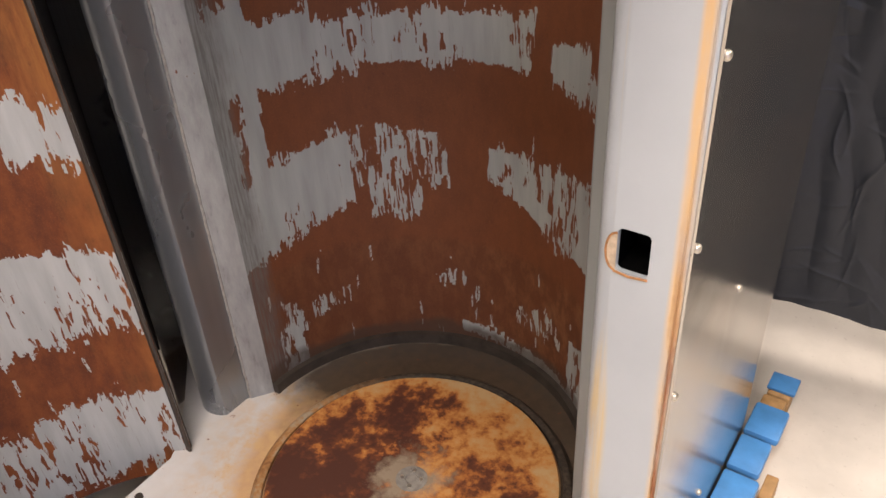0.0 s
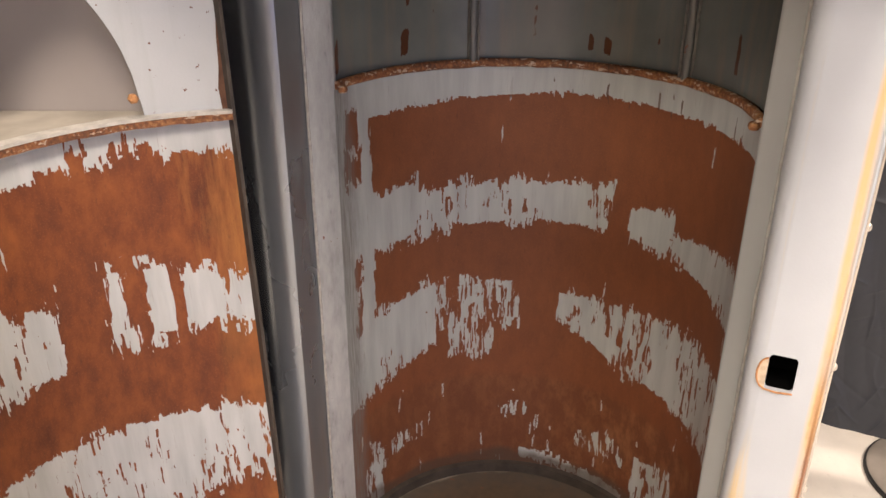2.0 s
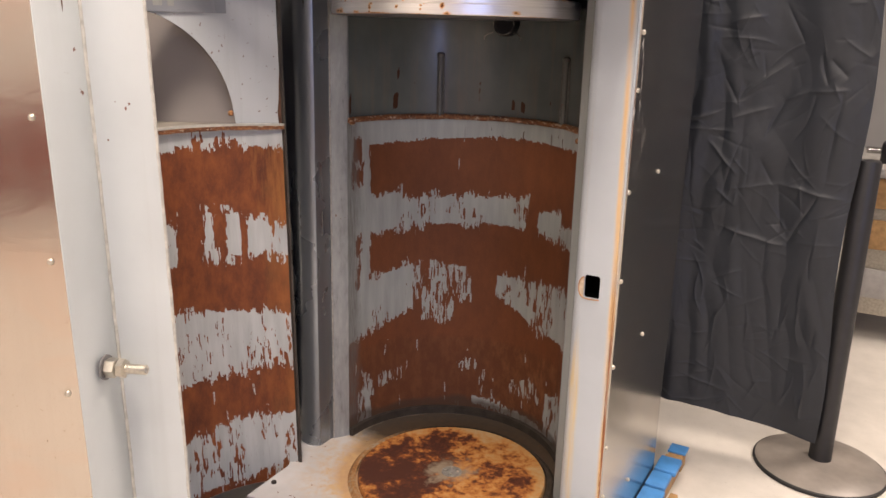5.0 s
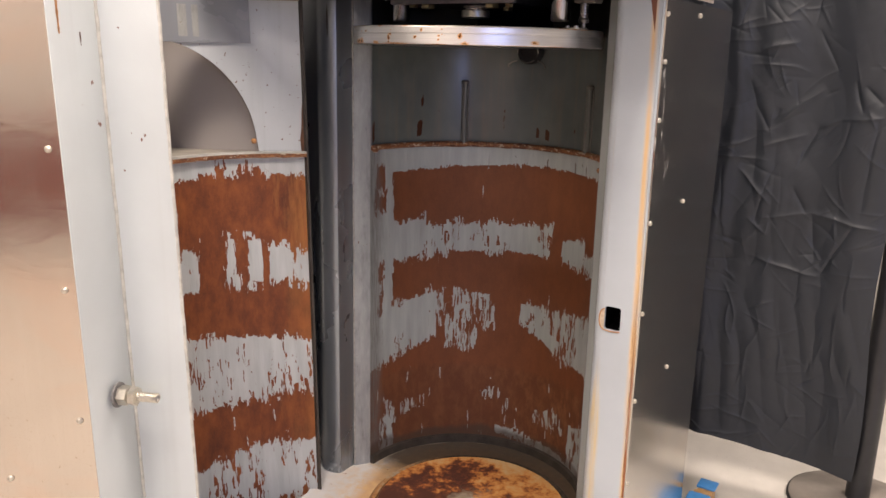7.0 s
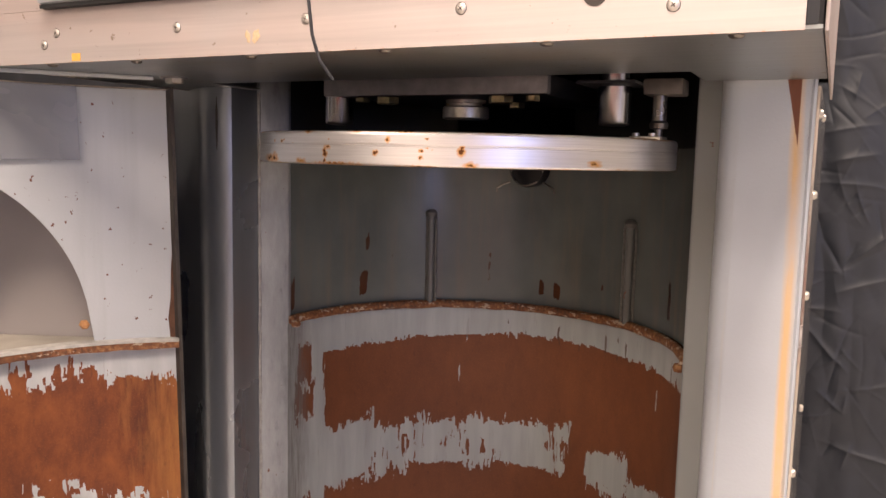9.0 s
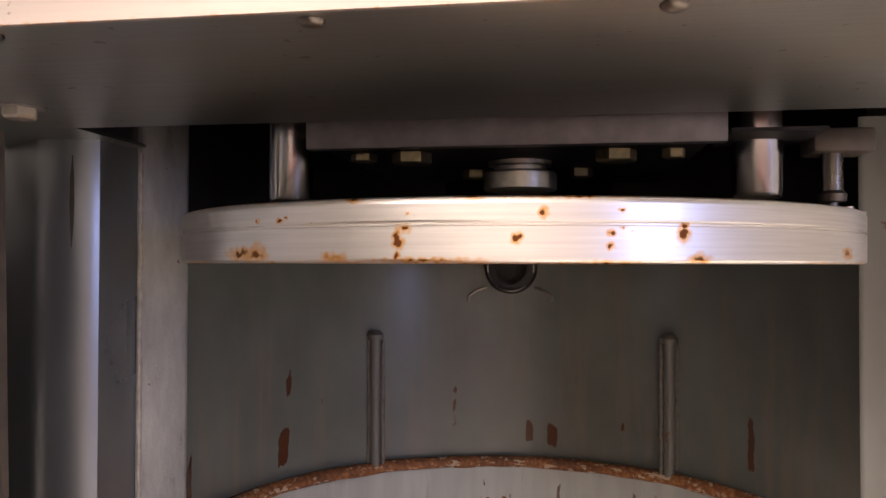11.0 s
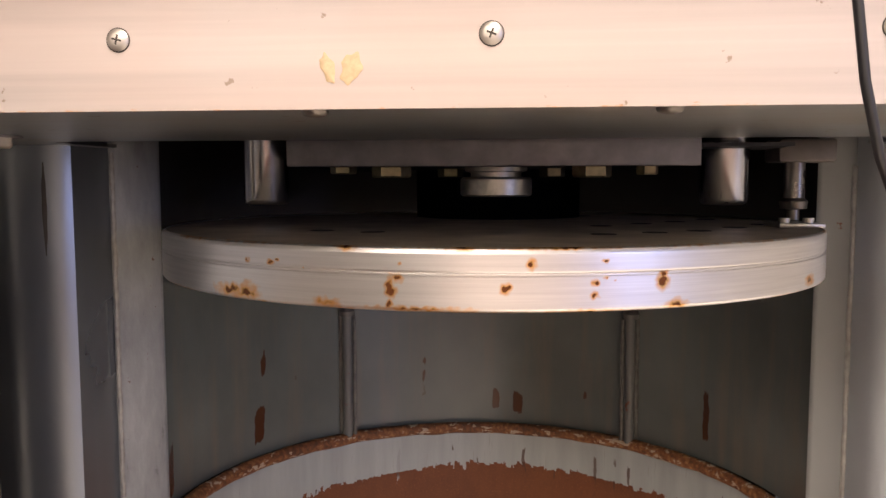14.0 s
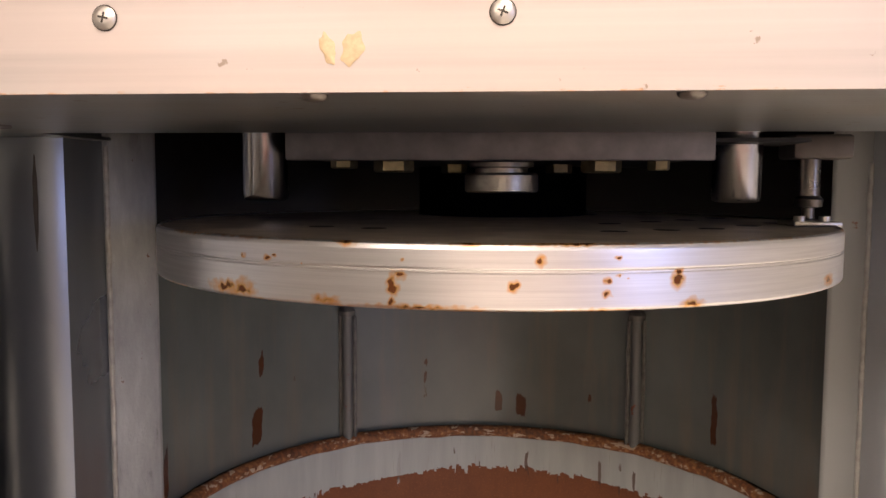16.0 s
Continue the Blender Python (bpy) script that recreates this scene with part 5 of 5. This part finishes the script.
part("top_cover", bxm, painted("chipped_cover", (0.56, 0.55, 0.51), 0.60, 0.5, dirt=0.5, fleck=26.0), door, "chipped grey top cover with rust")
for z in (0.30, 0.515, 0.735, 0.948, 1.16, 1.375):
    put_screw(SMALL_SCREW, facing(U1 + 0.002, -0.020, z, 1, 0, 0), door)
for z in (0.29, 0.62, 0.94, 1.26):
    put_screw(SMALL_SCREW, facing(U1 + 0.002, -0.155, z, 1, 0, 0), door)
lb = part("shelf_bolt", lathe(B(), [(0, 0), (0.0065, 0), (0.0065, 0.006), (0.004, 0.008), (0, 0.008)], facing(-0.600, -0.012, RING_Z + 0.038, 0.8, 0.6, 0), 6), M_SCAR, door, "rusty bolt head")
run = B()
rv = [(0.0, 1.070), (0.010, 1.070), (0.012, 1.100), (0.008, 1.128), (0.006, 1.170), (0.002, 1.205), (0.0, 1.235)]
for (w0, z0), (w1, z1) in zip(rv, rv[1:]):
    if z1 > z0:
        q = []
        for w, z in ((0.0, z0), (w0, z0), (w1, z1), (0.0, z1)):
            a = radians(-79.0) + w / DCR
            q.append(run.verts.new((DC[0] + (DCR - 0.0006) * math.sin(a), DC[1] - (DCR - 0.0006) * math.cos(a), z)))
        run.faces.new(q)
part("rust_run", run, M_RUSTCAP, door, "dark red rust run")
def fleck(u, z0, z1, w, y, seed):
    """A ragged upright mark on the mating flange."""
    bm = B()
    rows_ = []
    for i in range(13):
        z = z0 + (z1 - z0) * i / 12
        k = w * (0.35 + 0.65 * i / 12) * (0.75 + 0.6 * noise.noise(Vector((z * 90, seed, 0))))
        rows_.append([bm.verts.new((u + q * k, y, z)) for q in (-1, 1)])
    for a, b in zip(rows_, rows_[1:]):
        bm.faces.new((a[0], a[1], b[1], b[0]))
    return bm


part("rust_streak", fleck(0.098, 1.322, 1.394, 0.0060, 0.0006, 3), M_SCAR, door, "orange rust streak on the flange")
part("rust_chip", fleck(0.048, 1.306, 1.326, 0.0026, 0.0006, 8), M_RUSTCAP, door, "dark red chip in the paint")
# latch stud
ST = 0.752
st = part("latch_stud", rod(B(), (0.057, 0.0, ST), (0.057, 0.072, ST), 0.0075, 20), M_ZINC, door, "threaded latch stud")
part("washer", lathe(B(), [(0, 0), (0.021, 0), (0.021, 0.003), (0, 0.003)], facing(0.057, 0.0002, ST, 0, 1, 0), 28), M_BLOCK, st)
part("hex_nut", lathe(B(), [(0.012, 0.003), (0.0165, 0.0045), (0.0165, 0.020), (0.013, 0.022), (0, 0.022)], facing(0.057, 0, ST, 0, 1, 0), 6), M_ZINC, st)
part("hex_nut", lathe(B(), [(0.012, 0.0225), (0.0165, 0.024), (0.0165, 0.034), (0.013, 0.036), (0, 0.036)], facing(0.057, 0, ST, 0, 1, 0) @ pose(0, 0, 0, 0, 0, 24), 6), M_ZINC, st)
th = B()
for i in range(11):
    lathe(th, [(0.0074, 0.040 + i * 0.0028), (0.0083, 0.0412 + i * 0.0028), (0.0074, 0.0424 + i * 0.0028)], facing(0.057, 0, ST, 0, 1, 0), 16)
part("thread", th, M_ZINC, st)
# hinge straps carry the door
for z in (0.35, 1.18):
    part("hinge_strap", box(B(), -0.78, -0.694, -0.30, -0.20, z, z + 0.10, 0.004), M_COLUMN, door)

# the door leans a little away from the chamber towards the top
for ob in door.children:
    if ob.matrix_basis == Matrix():
        for v in ob.data.vertices:
            v.co.y -= 0.021 * (v.co.z - 0.42 - 0.48 * min(1.0, max(0.0, (-v.co.x - 0.05) / 0.55)))
    else:
        ob.location.y -= 0.021 * (ob.location.z - 0.42)

# ---- black sheeting behind ----
random.seed(5)
LONG = [(0.449, 1.307, 0.531, 1.329), (0.402, 1.243, 0.436, 1.146), (0.436, 1.146, 0.477, 1.077), (0.499, 1.106, 0.607, 1.2), (0.472, 1.029, 0.571, 1.077), (0.607, 1.102, 0.671, 1.133), (0.671, 1.133, 0.762, 1.141), (0.607, 1.102, 0.565, 0.99),
        (0.571, 0.92, 0.616, 0.849), (0.498, 0.821, 0.641, 0.852), (0.641, 0.852, 0.808, 0.84), (0.636, 0.844, 0.654, 0.726), (0.741, 0.84, 0.68, 0.671), (0.49, 0.692, 0.68, 0.671), (0.336, 1.008, 0.426, 1.039), (0.335, 0.985, 0.481, 0.99),
        (0.364, 0.937, 0.422, 0.634), (0.413, 0.952, 0.51, 0.87), (0.46, 0.812, 0.515, 0.773), (0.693, 1.235, 0.711, 1.158), (0.718, 1.223, 0.756, 1.18), (0.754, 1.134, 0.751, 0.864), (0.592, 1.364, 0.64, 1.26), (0.477, 1.077, 0.496, 1.137)]
CREASE = []
for x0, z0, x1, z1 in LONG:
    flat = abs(x1 - x0) > abs(z1 - z0)
    CREASE.append((0.5 * (x0 + x1), 0.5 * (z0 + z1), math.atan2(z1 - z0, x1 - x0), 0.60 * math.hypot(x1 - x0, z1 - z0), random.uniform(0.005, 0.008), random.uniform(0.004, 0.007) * (-1 if flat else 1), random.uniform(-0.4, 0.4)))
for _ in range(300):
    lean = random.choice((-0.75, -0.5, 0.35, 0.6, 1.3, 1.5, -1.35, 0.05))
    CREASE.append((0.22 + 0.64 * random.random() ** 1.25, random.uniform(0.05, 1.8), lean + random.uniform(-0.25, 0.25), random.uniform(0.02, 0.09), random.uniform(0.0022, 0.0048), random.choice((-1, -1, 1)) * random.uniform(0.0010, 0.0036), random.uniform(-2.5, 2.5)))
for _ in range(46):
    CREASE.append((random.uniform(-2.4, 0.9), random.uniform(0.05, 2.6), random.choice((1.45, 1.65, -1.2, 0.5, -0.6)) + random.uniform(-0.2, 0.2), random.uniform(0.15, 0.40), random.uniform(0.02, 0.05), random.choice((-1, 1)) * random.uniform(0.002, 0.005), random.uniform(-0.6, 0.6)))
gx = np.concatenate((np.linspace(-2.4, 0.22, 60), np.linspace(0.222, 0.83, 300)))
gz = np.concatenate((np.linspace(0.08, 1.65, 560), np.linspace(1.68, 2.6, 24)))
XS, ZS = len(gx), len(gz)
gx, gz = np.repeat(gx[:, None], ZS, 1), np.repeat(gz[None, :], XS, 0)
shape = 0.014 * np.sin(gx * 12 + 1.4 * np.sin(gz * 1.3)) + 0.004 * np.sin(gx * 29 + 2.2 * gz) + 0.004 * np.sin(gx * 9 - gz * 14)
shape += 0.007 * np.clip((0.48 - gx) / 0.1, 0, 1) * np.sin(gx * 62 + 0.8 * np.sin(gz * 4))
wx = gx + 0.003 * np.sin(gz * 21 + 2.5 * np.sin(gx * 13)) + 0.001 * np.sin(gz * 57 + gx * 31)
wz = gz + 0.003 * np.sin(gx * 24 + 2.2 * np.sin(gz * 9)) + 0.001 * np.sin(gx * 61 - gz * 37)
for cx_, cz_, ang, ln, wd, amp, bow in CREASE:
    i0, i1 = np.searchsorted(gx[:, 0], (cx_ - ln - 0.04, cx_ + ln + 0.04))
    k0, k1 = np.searchsorted(gz[0], (cz_ - ln - 0.04, cz_ + ln + 0.04))
    dx, dz = wx[i0:i1, k0:k1] - cx_, wz[i0:i1, k0:k1] - cz_
    along = dx * math.cos(ang) + dz * math.sin(ang)
    off = -dx * math.sin(ang) + dz * math.cos(ang) + bow * along ** 2
    shape[i0:i1, k0:k1] += amp * np.exp(-np.abs(off) / wd) * np.clip(1 - (along / ln) ** 2, 0, 1)
fold = [[0.010 * abs(noise.noise(Vector((x * 5.0 + 0.8 * z, z * 2.6 - x * 1.2, 3)))) + 0.0022 * abs(noise.noise(Vector((x * 15 + 4 * z, z * 9, 8)))) + 0.0008 * abs(noise.noise(Vector((x * 34 - 8 * z, z * 22, 5))))
         + (0.0030 + 0.0060 * min(1.0, max(0.0, 1.0 - 4 * min(abs(x - 0.36), abs(z - 0.5))))) * abs(noise.noise(Vector((x * 17 + 2.4 * z, z * 3.6 - x * 3.0, 6)))) for z in gz[0]] for x in gx[:, 0]]
shape = shape - np.array(fold)
lift = (0.055 - 0.04 * np.clip((gx - 0.35) / 0.48, 0, 1)) * (1 - (gz - 0.08) / 2.52)
verts = np.stack((gx - 0.016 + 0.010 * np.sin(gz * 7), 0.866 + 0.03 * gx + shape, gz + 0.006 + lift), -1).reshape(-1, 3)
num = np.arange(XS * ZS).reshape(XS, ZS)
quads = np.stack((num[:-1, :-1], num[1:, :-1], num[1:, 1:], num[:-1, 1:]), -1).reshape(-1, 4)
cme = bpy.data.meshes.new("black_curtain")
cme.from_pydata(verts.tolist(), [], quads.tolist())
cme.materials.append(M_CLOTH)
cme.polygons.foreach_set("use_smooth", [True] * len(cme.polygons))
curtain = tagged(new("black_curtain", cme), "creased black plastic sheeting hung behind the machine", "curtain")
curtain.modifiers.new("thickness", "SOLIDIFY").thickness = 0.0015
rail = holder("curtain_rail", "slim black rail carrying the sheeting", "curtain rail")
part("rail", rod(B(), (-2.5, 0.80, 2.60), (0.80, 0.895, 2.60), 0.014), M_BLACK, rail)
for x in (-2.42, 0.74):
    part("hanger", rod(B(), (x, 0.874 + 0.029 * x, 2.612), (x, 0.874 + 0.029 * x, CEIL), 0.006), M_BLACK, rail)

# ---- stanchion ----
sta = holder("queue_stanchion", "black post on a round scuffed weighted base", "stanchion", pose(0.838, 0.930, 0))
part("base_cover", lathe(B(), [(0, 0.0), (0.186, 0.0), (0.190, 0.004), (0.190, 0.012), (0.184, 0.017), (0.12, 0.024), (0.05, 0.032), (0, 0.034)], seg=72), M_STAND, sta, "scuffed brown-grey base cover")
part("base_rim", lathe(B(), [(0.189, 0.0), (0.194, 0.001), (0.194, 0.010), (0.189, 0.013)], seg=72), M_RUBBER_SHADE, sta)
part("post", lathe(B(), [(0.033, 0.028), (0.033, 0.96), (0.030, 0.97), (0, 0.972)], seg=36), M_BLACK, sta)

# ---- painted timber skid beside the machine ----
skid = holder("timber_skid", "pine timber with blue painted boards lying beside the machine", "timber skid")
part("beam", box(B(), 0.427, 0.472, 0.05, 0.645, 0.0, 0.062, 0.004), M_WOOD, skid, "raw pine beam")
for i in range(5):
    y = 0.118 + i * 0.098
    part("board", box(B(), 0.424, 0.488 - 0.006 * (i % 2), y, y + 0.088, 0.0625, 0.080, 0.006), M_BLUE, skid, "blue painted board")
part("end_block", box(B(), 0.430, 0.474, 0.660, 0.715, 0.0, 0.052, 0.003), M_WOOD, skid)
part("end_cap", box(B(), 0.426, 0.480, 0.670, 0.722, 0.0525, 0.060, 0.002), M_BLUE, skid)
part("offcut", box(B(), 0.489, 0.511, 0.40, 0.46, 0.0, 0.045, 0.003), M_WOOD, skid)

# ---- blue sheet under the door ----
tarp = B()
N = 24
g = []
for i in range(N + 1):
    for k in range(N + 1):
        u_, w_ = i / N, k / N
        x, y = -0.515 + 0.50 * u_ + 0.02 * w_, -0.95 + 0.79 * w_
        g.append(tarp.verts.new((x, y, 0.035 + 0.012 * noise.noise(Vector((x * 6, y * 6, 2))) - 0.033 * max(0, abs(2 * u_ - 1) - 0.85) / 0.15)))
for i in range(N):
    for k in range(N):
        tarp.faces.new((g[i * (N + 1) + k], g[(i + 1) * (N + 1) + k], g[(i + 1) * (N + 1) + k + 1], g[i * (N + 1) + k + 1]))
tp = single("blue_tarpaulin", tarp, M_BLUECLOTH, "dark blue tarpaulin lying on the concrete floor", "tarpaulin")
tp.modifiers.new("thickness", "SOLIDIFY").thickness = 0.036

# ---- loose cable hanging over the hood front ----
cab_pts = [(0.070, -0.3745, 1.70), (0.073, -0.385, 1.66), (0.078, -0.430, 1.60), (0.083, -0.465, 1.54), (0.088, -0.480, 1.485), (0.090, -0.482, 1.45), (0.094, -0.482, 1.42), (0.099, -0.480, 1.402), (0.107, -0.474, 1.388)]
single("loose_cable", wire(B(), cab_pts, 0.0013, 10), M_BLACK, "thin dark loose cable hanging over the hood", "cable")

# ---- workbench in the distance ----
bench = holder("workbench", "cluttered grey metal workbench further back in the hall", "workbench", pose(1.25, 2.55, 0))
part("top", box(B(), -0.5, 0.9, -0.35, 0.35, 0.74, 0.78, 0.004), M_BENCH, bench)
part("drawer_unit", box(B(), -0.45, 0.0, -0.30, 0.30, 0.12, 0.735, 0.004), M_ALU, bench)
for z in (0.20, 0.42, 0.60):
    part("drawer", box(B(), -0.43, -0.02, -0.315, -0.301, z, z + 0.13, 0.004), M_WOOD if z > 0.3 else M_BENCH, bench)
for x in (-0.44, 0.84):
    part("leg", box(B(), x, x + 0.04, -0.3, -0.26, 0.0, 0.739), M_BLACK, bench)
    part("leg", box(B(), x, x + 0.04, 0.26, 0.30, 0.0, 0.739), M_BLACK, bench)
vice = holder("bench_vice", "black and chrome clamp on the bench", "vice", pose(0.95, 2.40, 0.7805))
part("body", box(B(), -0.10, 0.10, -0.06, 0.06, 0.0, 0.09, 0.012), M_BLACK, vice)
part("screw", rod(B(), (-0.16, 0, 0.05), (0.12, 0, 0.05), 0.014), M_CHROME, vice)
bar = single("bench_box", box(B(), 1.15, 1.45, 2.3, 2.55, 0.7805, 0.95, 0.008), M_ALU, "pale metal box on the bench", "box")
